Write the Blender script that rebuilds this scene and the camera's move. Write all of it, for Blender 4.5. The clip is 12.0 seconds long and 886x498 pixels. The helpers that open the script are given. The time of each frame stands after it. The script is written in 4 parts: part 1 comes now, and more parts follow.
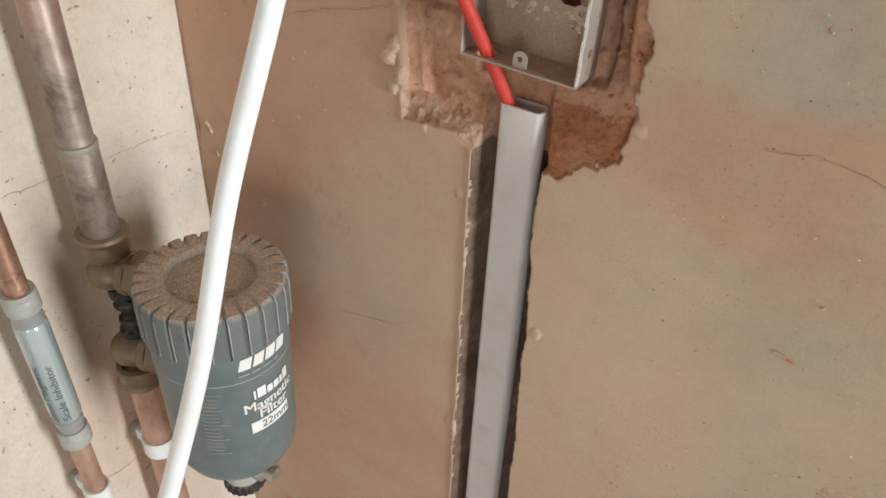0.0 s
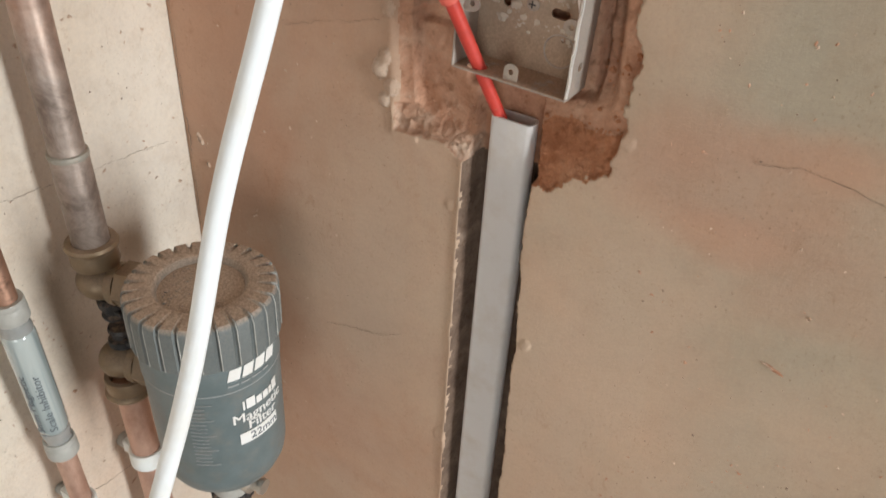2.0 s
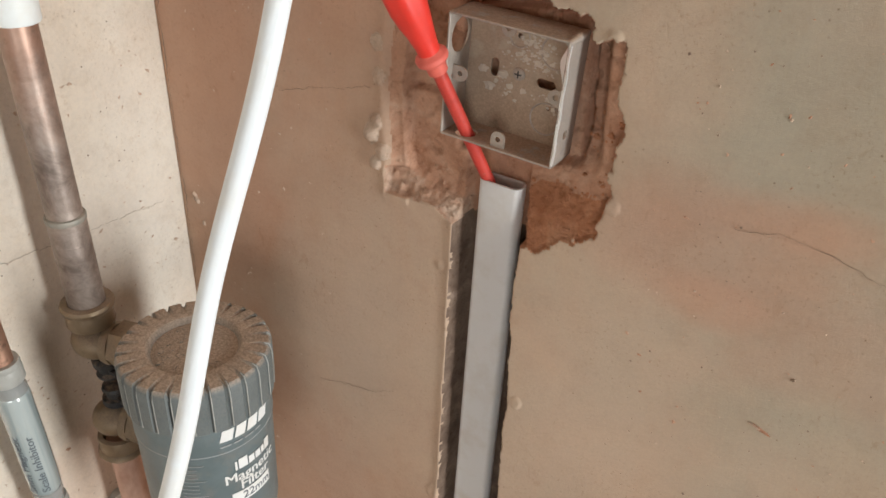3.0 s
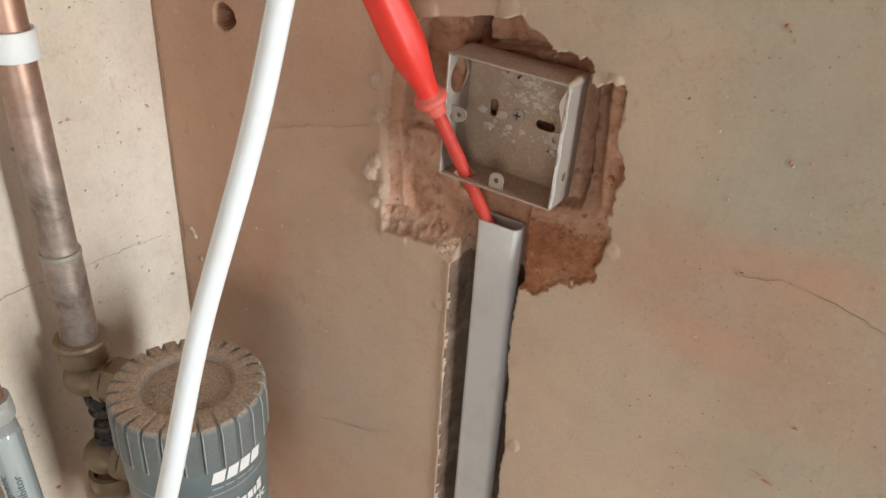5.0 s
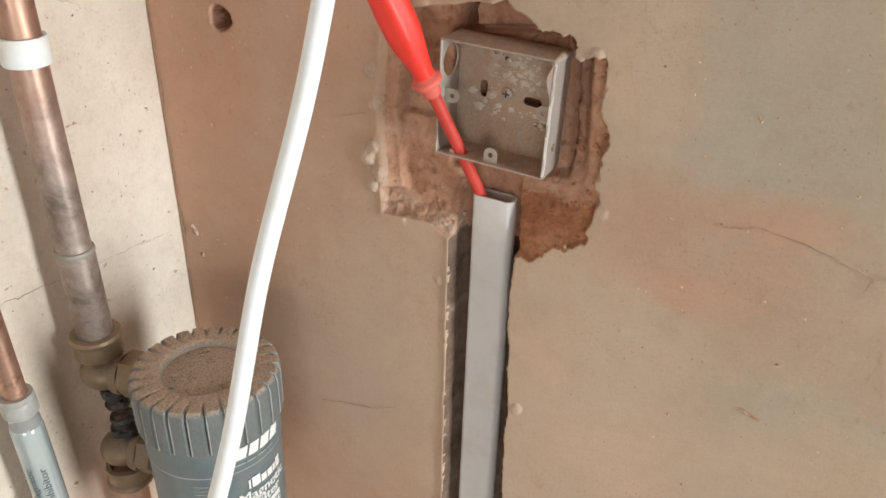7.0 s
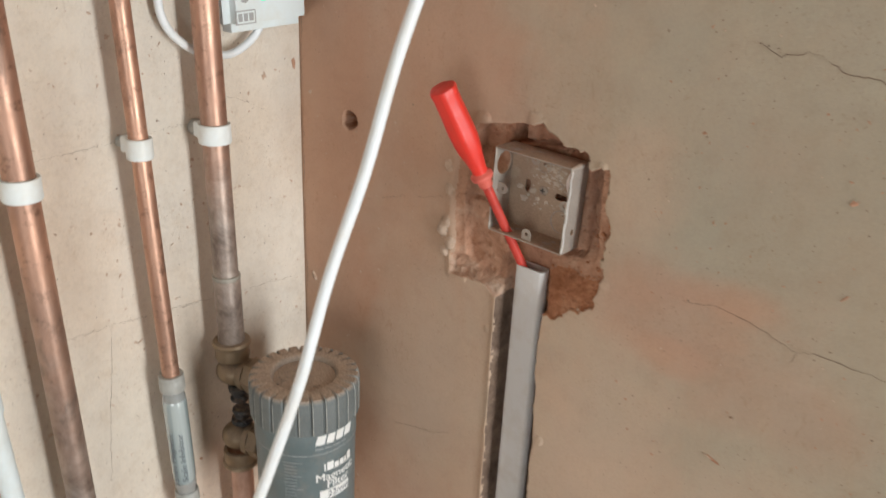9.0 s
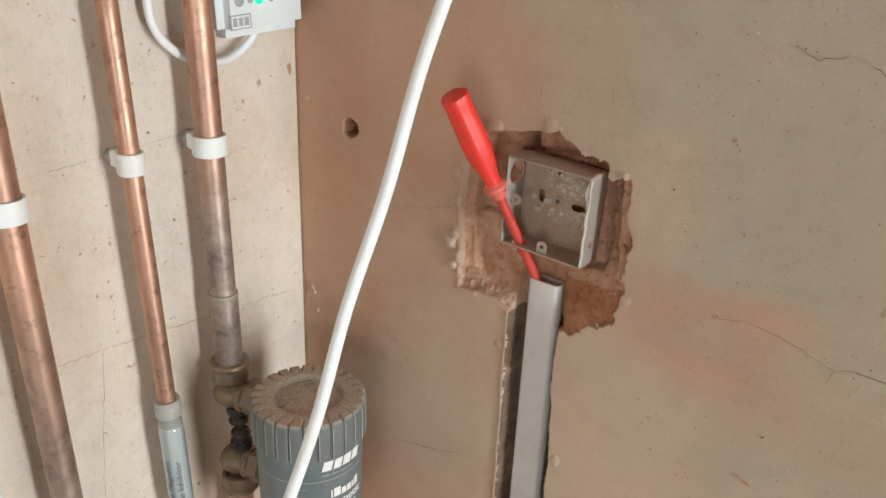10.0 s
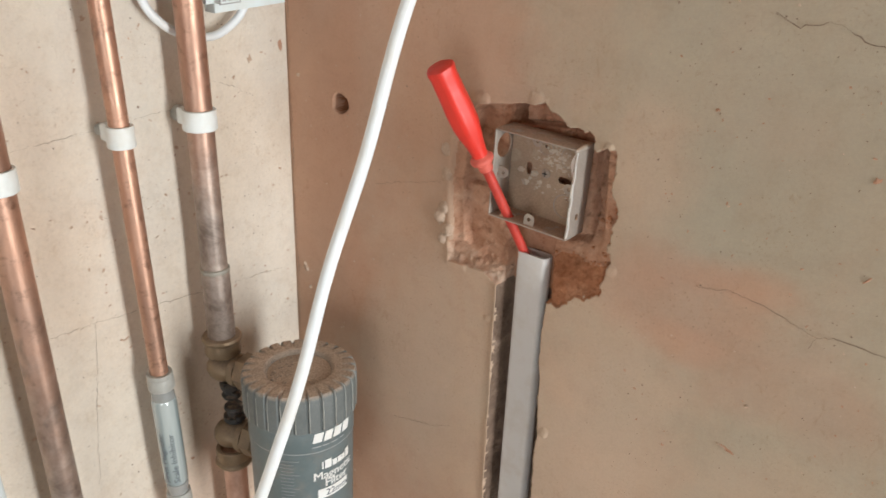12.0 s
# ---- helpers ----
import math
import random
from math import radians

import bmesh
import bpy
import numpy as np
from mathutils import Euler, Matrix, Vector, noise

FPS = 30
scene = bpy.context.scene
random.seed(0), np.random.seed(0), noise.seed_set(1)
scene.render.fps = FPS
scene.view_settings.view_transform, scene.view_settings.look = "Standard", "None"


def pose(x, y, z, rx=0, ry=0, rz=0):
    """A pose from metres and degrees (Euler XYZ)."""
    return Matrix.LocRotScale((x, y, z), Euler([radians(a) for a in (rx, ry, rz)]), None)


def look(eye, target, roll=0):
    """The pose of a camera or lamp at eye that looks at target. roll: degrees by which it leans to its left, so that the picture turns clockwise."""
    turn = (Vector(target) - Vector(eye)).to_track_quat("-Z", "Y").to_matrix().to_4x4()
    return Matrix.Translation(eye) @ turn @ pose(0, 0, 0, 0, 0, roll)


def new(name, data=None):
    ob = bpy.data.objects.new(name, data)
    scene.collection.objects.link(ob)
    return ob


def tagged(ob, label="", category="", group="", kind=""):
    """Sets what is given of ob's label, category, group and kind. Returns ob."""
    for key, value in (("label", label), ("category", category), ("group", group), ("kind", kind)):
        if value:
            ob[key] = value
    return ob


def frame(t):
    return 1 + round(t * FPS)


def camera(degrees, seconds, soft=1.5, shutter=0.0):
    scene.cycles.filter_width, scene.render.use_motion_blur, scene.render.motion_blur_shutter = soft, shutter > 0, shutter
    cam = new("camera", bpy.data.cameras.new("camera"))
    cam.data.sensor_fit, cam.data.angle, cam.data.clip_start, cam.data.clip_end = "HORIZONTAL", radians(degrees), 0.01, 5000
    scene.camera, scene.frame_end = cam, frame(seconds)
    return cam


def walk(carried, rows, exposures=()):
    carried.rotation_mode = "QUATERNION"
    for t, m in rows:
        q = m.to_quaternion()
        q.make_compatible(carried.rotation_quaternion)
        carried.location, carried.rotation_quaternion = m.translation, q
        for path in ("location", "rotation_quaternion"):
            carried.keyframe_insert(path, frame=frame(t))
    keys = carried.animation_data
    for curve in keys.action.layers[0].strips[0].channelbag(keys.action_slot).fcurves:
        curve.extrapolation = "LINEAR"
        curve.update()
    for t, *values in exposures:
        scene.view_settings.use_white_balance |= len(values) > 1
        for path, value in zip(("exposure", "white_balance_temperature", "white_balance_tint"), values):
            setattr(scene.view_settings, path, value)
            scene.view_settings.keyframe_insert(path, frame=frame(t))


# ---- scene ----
cam = camera(57.7, 12.0, shutter=0.5)
PATH = [
    (0, (0.4499, -0.3718, 1.3683), (-0.4631, 1.1506, 0.0681), 2.6),
    (0.5, (0.4499, -0.374, 1.3661), (-0.4477, 1.144, 0.0516), 2.3),
    (1, (0.4488, -0.3817, 1.3463), (-0.407, 1.122, -0.0111), 3.1),
    (1.5, (0.4499, -0.3784, 1.3617), (-0.4235, 1.1418, 0.0318), 3.3),
    (2, (0.451, -0.3751, 1.3672), (-0.451, 1.1836, 0.1033), 3.4),
    (2.5, (0.4521, -0.374, 1.3782), (-0.4719, 1.2188, 0.1748), 3.2),
    (3, (0.4543, -0.3729, 1.3826), (-0.4785, 1.2375, 0.21), 3.1),
    (5, (0.4521, -0.3652, 1.3859), (-0.5093, 1.276, 0.2804), 3.5),
    (5.5, (0.4488, -0.3608, 1.3826), (-0.5082, 1.2782, 0.2694), 3.5),
    (6, (0.4521, -0.363, 1.3837), (-0.5071, 1.2793, 0.2793), 3.6),
    (6.5, (0.4543, -0.3784, 1.3914), (-0.4939, 1.2881, 0.3123), 3.3),
    (7, (0.4543, -0.4081, 1.3826), (-0.4367, 1.2881, 0.3024), 1.5),
    (7.2, (0.4741, -0.4169, 1.3892), (-0.4224, 1.276, 0.309), 0.5),
    (8.8, (0.6171, -0.5027, 1.4255), (-0.7183, 1.0263, 0.5774), 2.7),
    (9, (0.5918, -0.506, 1.4321), (-0.6787, 1.0714, 0.5752), 2.8),
    (9.5, (0.5599, -0.4994, 1.4354), (-0.6776, 1.1066, 0.5829), 2.2),
    (10, (0.5522, -0.4939, 1.4321), (-0.6754, 1.1132, 0.5675), 2.4),
    (10.5, (0.5511, -0.4972, 1.4354), (-0.6721, 1.1154, 0.5741), 2.6),
    (11, (0.5577, -0.4961, 1.4332), (-0.6512, 1.1253, 0.5697), 2.7),
    (11.5, (0.561, -0.4873, 1.4222), (-0.6281, 1.1418, 0.5444), 2.9),
    (12, (0.5676, -0.4939, 1.4222), (-0.66, 1.1, 0.5323), 2.2),
]
walk(cam, [(t, look(eye, target, roll)) for t, eye, target, roll in PATH],
     [(0, 0.02), (6.5, -0.03), (7.0, 0.22), (7.5, 0.2), (8.6, -0.1), (9.2, -0.1), (10.5, 0.0), (12, 0.02)])


# ---- light ----
world = bpy.data.worlds.new("world")
scene.world = world
world.use_nodes = True
sky = world.node_tree.nodes.new("ShaderNodeTexSky")
sky.sky_type, sky.sun_disc, sky.sun_elevation, sky.sun_rotation = "NISHITA", False, radians(35), radians(200)
world.node_tree.links.new(sky.outputs[0], world.node_tree.nodes["Background"].inputs[0])
world.node_tree.nodes["Background"].inputs[1].default_value = 0.05


def window_light(name, m, width, height, watts, colour):
    data = bpy.data.lights.new(name, "AREA")
    data.shape, data.size, data.size_y, data.energy, data.color = "RECTANGLE", width, height, watts, colour
    ob = new(name, data)
    ob.matrix_world = m
    return ob


window_light("window_light", look((2.16, -0.32, 1.16), (0, -0.26, 1.13)), 0.30, 1.55, 38, (0.955, 0.99, 1.0))
# added fill lamp that brightens the right wall from behind the camera
window_light("back_fill_light", look((1.62, -2.36, 1.10), (0.50, 0, 1.10)), 0.95, 1.15, 17.3, (0.975, 0.985, 0.975))


# ---- materials ----
class Mat:
    """A small builder of node materials in object coordinates."""

    def __init__(self, name, rough=0.6, metal=0.0, spec=0.5):
        self.m = bpy.data.materials.new(name)
        self.m.use_nodes = True
        self.t = self.m.node_tree
        self.b = self.t.nodes["Principled BSDF"]
        self.b.inputs["Roughness"].default_value = rough
        self.b.inputs["Metallic"].default_value = metal
        self.b.inputs["Specular IOR Level"].default_value = spec
        self.co = self.t.nodes.new("ShaderNodeTexCoord").outputs["Object"]

    def put(self, socket, value):
        if isinstance(value, bpy.types.NodeSocket):
            self.t.links.new(value, socket)
        elif isinstance(value, tuple) and len(value) == 3 and socket.type == "RGBA":
            socket.default_value = (*value, 1)
        else:
            socket.default_value = value

    def noise(self, scale, detail=4, rough=0.55, distort=0.0, stretch=(1, 1, 1), shift=(0, 0, 0)):
        mp = self.t.nodes.new("ShaderNodeMapping")
        mp.inputs["Scale"].default_value, mp.inputs["Location"].default_value = stretch, shift
        self.put(mp.inputs["Vector"], self.co)
        n = self.t.nodes.new("ShaderNodeTexNoise")
        self.put(n.inputs["Vector"], mp.outputs[0])
        for k, v in (("Scale", scale), ("Detail", detail), ("Roughness", rough), ("Distortion", distort)):
            n.inputs[k].default_value = v
        return n.outputs["Fac"]

    def cells(self, scale):
        n = self.t.nodes.new("ShaderNodeTexVoronoi")
        self.put(n.inputs["Vector"], self.co)
        n.inputs["Scale"].default_value = scale
        return n.outputs["Distance"]

    def spot(self, u, z, ru, rz, axis=0, wild=0.9, soft=0.55):
        """A patch of its own uneven outline on a wall: 1 at its middle, 0 outside it."""
        mp = self.t.nodes.new("ShaderNodeMapping")
        mp.inputs["Scale"].default_value = (1 / ru, 0, 1 / rz) if axis == 0 else (0, 1 / ru, 1 / rz)
        mp.inputs["Location"].default_value = (-u / ru, 0, -z / rz) if axis == 0 else (0, -u / ru, -z / rz)
        self.put(mp.inputs["Vector"], self.co)
        n = self.t.nodes.new("ShaderNodeVectorMath")
        n.operation = "LENGTH"
        self.put(n.inputs[0], mp.outputs[0])
        d = self.sums("ADD", n.outputs["Value"], self.sums("MULTIPLY", self.sums("SUBTRACT", self.noise(13, 6, 0.6, 0.4, shift=(u * 9, z * 5, u)), 0.5), wild * 2))
        span = self.t.nodes.new("ShaderNodeMapRange")
        span.interpolation_type = "SMOOTHSTEP"
        self.put(span.inputs[0], d)
        span.inputs[1].default_value, span.inputs[2].default_value, span.inputs[3].default_value, span.inputs[4].default_value = 1 - soft, 1 + soft, 1.0, 0.0
        return span.outputs[0]

    def up(self):
        g = self.t.nodes.new("ShaderNodeNewGeometry")
        s = self.t.nodes.new("ShaderNodeSeparateXYZ")
        self.put(s.inputs[0], g.outputs["Normal"])
        return s.outputs["Z"]

    def ramp(self, fac, *stops):
        r = self.t.nodes.new("ShaderNodeValToRGB")
        self.put(r.inputs[0], fac)
        e = r.color_ramp.elements
        while len(e) < len(stops):
            e.new(0.5)
        for el, (at, c) in zip(e, stops):
            el.position = at
            el.color = (c, c, c, 1) if isinstance(c, (int, float)) else (*c, 1)
        return r.outputs[0]

    def mix(self, fac, a, b, how="MIX"):
        n = self.t.nodes.new("ShaderNodeMix")
        n.data_type, n.blend_type = "RGBA", how
        for k, v in ((0, fac), (6, a), (7, b)):
            self.put(n.inputs[k], v)
        return n.outputs[2]

    def sums(self, how, a, b):
        n = self.t.nodes.new("ShaderNodeMath")
        n.operation = how
        self.put(n.inputs[0], a), self.put(n.inputs[1], b)
        return n.outputs[0]

    def colour(self, c):
        self.put(self.b.inputs["Base Color"], c)
        return self

    def rough(self, r):
        self.put(self.b.inputs["Roughness"], r)
        return self

    def bump(self, height, dist, strength=1.0):
        n = self.t.nodes.new("ShaderNodeBump")
        n.inputs["Strength"].default_value, n.inputs["Distance"].default_value = strength, dist
        self.put(n.inputs["Height"], height)
        if self.b.inputs["Normal"].links:
            self.put(n.inputs["Normal"], self.b.inputs["Normal"].links[0].from_socket)
        self.put(self.b.inputs["Normal"], n.outputs[0])
        return self


def plaster(name, stops, shift, pits=0.5, relief=1.0, spots=(), axis=0):
    """Trowelled plaster; spots: tinted patches, some with light or shade in the tint, as (along, height, half width,
    half height, strength, colour).
    """
    k = Mat(name, 0.9, spec=0.25)
    big = k.noise(4.2, 3, 0.55, 0.6, shift=shift)
    c = k.ramp(big, *stops)
    for u, z, ru, rz, strength, tint in spots:
        c = k.mix(k.sums("MULTIPLY", k.spot(u, z, ru, rz, axis), strength), c, tint)
    trowel = k.noise(16, 5, 0.6, 1.2, stretch=(0.5, 1, 1.0))
    c = k.mix(k.ramp(trowel, (0.35, 0.0), (0.75, 0.45)), c, k.mix(1.0, c, (1.18, 1.18, 1.15), "MULTIPLY"))
    sweeps = k.noise(7, 6, 0.62, 1.6, stretch=(1, 1, 0.45), shift=(6, 2, 9))
    c = k.mix(k.ramp(sweeps, (0.42, 0.0), (0.68, 0.5 if axis == 0 else 0.12)), c, k.mix(1.0, c, (0.98, 0.86, 0.78), "MULTIPLY"))
    c = k.mix(k.ramp(k.noise(55, 8, 0.8), (0.48, 0.0), (0.72, 0.2 + 0.4 * relief)), c, k.mix(1.0, c, (0.80, 0.74, 0.68), "MULTIPLY"))
    c = k.mix(k.ramp(k.noise(420, 4, 0.75), (0.38, 0.0), (0.7, 0.55)), c, k.mix(1.0, c, (1.14, 1.12, 1.08), "MULTIPLY"))
    c = k.mix(k.sums("MULTIPLY", k.ramp(k.noise(360, 5, 0.8, 0.3, shift=(1, 8, 4)), (0.56, 0.0), (0.68, 0.75)), k.ramp(k.noise(15, 4, 0.6, shift=(2, 6, 7)), (0.42, 0.1), (0.62, 1.0))), c, k.mix(1.0, c, (0.70, 0.62, 0.55), "MULTIPLY"))
    hole = k.ramp(k.sums("MULTIPLY", k.cells(150), 1.0), (0.04, 1.0), (0.11, 0.0))
    some = k.ramp(k.noise(28, 3, 0.6), (0.52, 0.0), (0.60, pits))
    c = k.mix(k.sums("MULTIPLY", hole, some), c, k.mix(1.0, c, (0.45, 0.38, 0.32), "MULTIPLY"))
    scratch = k.ramp(k.noise(230, 4, 0.75, 0.5, stretch=(1, 1, 0.4)), (0.60, 0.0), (0.72, 0.4 * relief))
    c = k.mix(k.sums("MULTIPLY", scratch, k.ramp(k.noise(12, 3, 0.6, shift=(3, 1, 2)), (0.38, 0.2), (0.58, 1.0))), c, k.mix(1.0, c, (0.70, 0.62, 0.55), "MULTIPLY"))
    flake = k.ramp(k.noise(95, 5, 0.75, 0.8, stretch=(1, 1, 0.6), shift=(4, 7, 1)), (0.58, 0.0), (0.66, 0.45))
    c = k.mix(k.sums("MULTIPLY", flake, k.ramp(k.noise(9, 2, 0.5, shift=(8, 2, 5)), (0.50, 0.0), (0.62, 1.0))), c, k.mix(1.0, c, (0.80, 0.72, 0.64), "MULTIPLY"))
    k.colour(c)
    k.bump(flake, -0.0004, 0.6 * relief)
    k.bump(scratch, -0.0005, 0.8 * relief)
    k.bump(k.noise(22, 4, 0.6, 0.8), 0.0012, 0.5)
    k.bump(k.noise(170, 6, 0.75), 0.001, 0.7 * relief)
    k.bump(k.noise(700, 2, 0.6), 0.00035, 0.8 * relief)
    return k.m


# plaster tones; right-hand OLIVE and low TAN also have light falloff painted in
RED, TAN, OLIVE, ROSE = (0.482, 0.290, 0.202), (0.54, 0.404, 0.304), (0.392, 0.346, 0.270), (0.455, 0.294, 0.214)
M_WALL = plaster("pink_plaster", ((0.32, (0.475, 0.330, 0.242)), (0.46, (0.483, 0.353, 0.264)), (0.58, (0.472, 0.364, 0.277)), (0.70, (0.432, 0.362, 0.285))), (0.3, 0, 0.2), 0.7, 0.42, (
    (0.66, 1.15, 0.28, 0.60, 0.9, OLIVE), (0.42, 1.33, 0.16, 0.13, 0.65, OLIVE), (0.42, 1.25, 0.05, 0.03, 0.5, OLIVE), (0.46, 1.07, 0.05, 0.03, 0.5, OLIVE), (0.47, 1.01, 0.12, 0.07, 0.4, TAN), (0.35, 1.06, 0.05, 0.10, 0.6, TAN),
    (0.04, 1.25, 0.07, 0.35, 0.75, RED), (0.14, 1.28, 0.09, 0.10, 0.5, RED), (0.19, 1.33, 0.06, 0.05, 0.5, RED), (0.11, 1.10, 0.06, 0.07, 0.45, RED), (0.17, 0.98, 0.06, 0.12, 0.8, TAN), (0.33, 0.95, 0.09, 0.10, 0.6, TAN),
    (0.09, 0.85, 0.12, 0.09, 0.5, RED), (0.405, 1.165, 0.065, 0.030, 0.65, ROSE), (0.435, 1.195, 0.035, 0.014, 0.6, RED), (0.40, 1.14, 0.03, 0.014, 0.5, RED), (0.37, 1.19, 0.03, 0.02, 0.5, ROSE), (0.48, 1.13, 0.06, 0.03, 0.4, ROSE), (0.36, 1.26, 0.03, 0.04, 0.5, TAN)))
M_WALL_LEFT = plaster("cream_plaster", ((0.3, (0.60, 0.505, 0.412)), (0.5, (0.655, 0.580, 0.495)), (0.72, (0.67, 0.62, 0.55))), (1.7, 2.1, 0), 0.5, 0.85, (
    (-0.10, 0.86, 0.08, 0.06, 0.45, (0.64, 0.47, 0.36)), (-0.25, 1.20, 0.06, 0.10, 0.35, (0.66, 0.52, 0.41)), (-0.08, 1.24, 0.04, 0.08, 0.35, (0.66, 0.55, 0.43))), 1)
# unseen walls and ceiling: dark so that little light bounces back
M_ROOM = plaster("dark_shell_plaster", ((0.3, (0.19, 0.165, 0.145)), (0.7, (0.25, 0.225, 0.20))), (5, 3, 0))


def rubble(name, stops, grain):
    k = Mat(name, 0.95, spec=0.15)
    c = k.ramp(k.noise(38, 6, 0.65, 0.8), *stops)
    c = k.mix(k.ramp(k.noise(600, 3, 0.7), (0.4, 0.0), (0.75, 0.5)), c, k.mix(1.0, c, (1.35, 1.3, 1.25), "MULTIPLY"))
    c = k.mix(k.ramp(k.noise(190, 3, 0.6), (0.55, 0.0), (0.7, 0.6)), c, k.mix(1.0, c, (0.6, 0.52, 0.45), "MULTIPLY"))
    k.colour(c)
    k.bump(k.noise(120, 6, 0.75), 0.0035, grain)
    k.bump(k.noise(650, 3, 0.6), 0.0006, grain)
    return k.m


M_BRICK = rubble("crumbled_red_render", ((0.3, (0.33, 0.135, 0.068)), (0.5, (0.46, 0.215, 0.118)), (0.7, (0.51, 0.285, 0.178))), 0.9)
M_MORTAR = rubble("brown_mortar", ((0.3, (0.35, 0.175, 0.105)), (0.5, (0.46, 0.262, 0.175)), (0.72, (0.54, 0.36, 0.26))), 0.4)
M_GREY = rubble("grey_cut_mortar", ((0.3, (0.13, 0.088, 0.065)), (0.55, (0.215, 0.150, 0.112)), (0.75, (0.33, 0.245, 0.19))), 1.0)
M_SPLAT = rubble("dried_filler", ((0.3, (0.50, 0.36, 0.27)), (0.7, (0.59, 0.46, 0.36))), 0.8)
M_SAND = rubble("sandy_render", ((0.3, (0.37, 0.195, 0.125)), (0.5, (0.47, 0.285, 0.195)), (0.7, (0.59, 0.44, 0.34))), 0.9)
M_CRACK = rubble("crack_dirt", ((0.3, (0.19, 0.13, 0.10)), (0.7, (0.32, 0.235, 0.175))), 0.3)


def copper(name, tarnish, scorch=()):
    """Drawn copper; scorch: heights between which the heat of soldering has dulled it, from full to none."""
    k = Mat(name, 0.3, 0.8)
    old = k.ramp(k.noise(30, 5, 0.65, 0.6, stretch=(1, 1, 0.35)), (0.5 - tarnish * 0.35, 0.0), (0.85 - tarnish * 0.35, 1.0))
    c = k.mix(old, (0.62, 0.37, 0.265), (0.36, 0.22, 0.165))
    c = k.mix(k.ramp(k.noise(85, 4, 0.7), (0.56, 0.0), (0.70, 0.85)), c, (0.26, 0.15, 0.105))
    c = k.mix(k.ramp(k.noise(34, 5, 0.6, 0.5, stretch=(1, 1, 0.6), shift=(2, 5, 3)), (0.58, 0.0), (0.68, 0.75)), c, (0.20, 0.135, 0.105))
    rough = k.ramp(k.noise(60, 4, 0.6), (0.3, 0.32 + tarnish * 0.15), (0.7, 0.48 + tarnish * 0.2))
    if scorch:
        sep = k.t.nodes.new("ShaderNodeSeparateXYZ")
        k.put(sep.inputs[0], k.co)
        z = k.sums("ADD", sep.outputs["Z"], k.sums("MULTIPLY", k.sums("SUBTRACT", k.noise(26, 4, 0.6), 0.5), 0.16))
        span = k.t.nodes.new("ShaderNodeMapRange")
        k.put(span.inputs[0], z)
        span.inputs[1].default_value, span.inputs[2].default_value, span.inputs[3].default_value, span.inputs[4].default_value = scorch[0], scorch[1], 1.0, 0.0
        f = span.outputs[0]
        c = k.mix(f, c, k.mix(k.ramp(k.noise(44, 6, 0.7, 0.4), (0.36, 0.0), (0.64, 1.0)), (0.20, 0.155, 0.13), (0.44, 0.365, 0.315)))
        k.put(k.b.inputs["Metallic"], k.ramp(f, (0.0, 0.8), (1.0, 0.6)))
        rough = k.mix(f, rough, (0.48, 0.48, 0.48))
    k.colour(c).rough(rough)
    k.bump(k.noise(300, 3, 0.6, stretch=(1, 1, 0.2)), 0.0002, 0.35)
    return k.m


M_COPPER = copper("copper", 0.25)
M_COPPER_OLD = copper("tarnished_copper", 0.7, (1.16, 1.6))
k = Mat("dull_pink_copper", 0.5, 0.55)
k.colour(k.mix(k.ramp(k.noise(60, 6, 0.7, stretch=(1, 1, 0.5)), (0.42, 0.0), (0.68, 1.0)), (0.62, 0.41, 0.32), (0.44, 0.265, 0.195)))
k.bump(k.noise(300, 3, 0.6), 0.0002, 0.4)
M_COPPER_LOW = k.m
M_COPPER_HEAT = copper("scorched_copper", 0.3, (1.17, 1.29))
M_COPPER_STAIN = copper("stained_copper", 0.4, (0.96, 1.19))


def dusted(name, base, metal, rough, dust=(0.40, 0.27, 0.19), cover=0.5, all_over=0.15, grain=0.4, speck=0.82, film=()):
    """A surface on which brown building dust has settled, thickest where it faces up; film: local heights from which and to which a film of it thins out."""
    k = Mat(name, rough, metal)
    lie = k.ramp(k.up(), (0.25, all_over), (0.85, 1.0))
    patch = k.ramp(k.noise(90, 5, 0.7), (0.62 - cover * 0.4, 0.0), (0.8 - cover * 0.35, 1.0))
    f = k.sums("MULTIPLY", lie, patch)
    if film:
        sep = k.t.nodes.new("ShaderNodeSeparateXYZ")
        k.put(sep.inputs[0], k.co)
        edge = k.sums("ADD", sep.outputs["Y"], k.sums("MULTIPLY", k.sums("SUBTRACT", k.noise(70, 5, 0.65), 0.5), 0.03))
        span = k.t.nodes.new("ShaderNodeMapRange")
        k.put(span.inputs[0], edge)
        span.inputs[1].default_value, span.inputs[2].default_value, span.inputs[3].default_value, span.inputs[4].default_value = film[0], film[1], 0.92, 0.0
        f = k.sums("MAXIMUM", f, span.outputs[0])
    own = k.mix(k.ramp(k.noise(60, 4, 0.6), (0.4, 0.0), (0.75, 0.4)), base, tuple(min(1, v * 1.5 + 0.02) for v in base))
    k.colour(k.mix(f, own, k.mix(k.ramp(k.noise(650, 3, 0.75), (0.38, 0.0), (0.62, 1.0)), tuple(v * speck for v in dust), tuple(min(1, v * (1.6 - 0.6 * speck)) for v in dust))))
    k.rough(k.ramp(f, (0.0, rough), (1.0, 0.95)))
    inv = k.ramp(f, (0.0, metal), (1.0, 0.0))
    k.put(k.b.inputs["Metallic"], inv)
    k.bump(k.noise(800, 3, 0.7), 0.0004, grain)
    return k.m


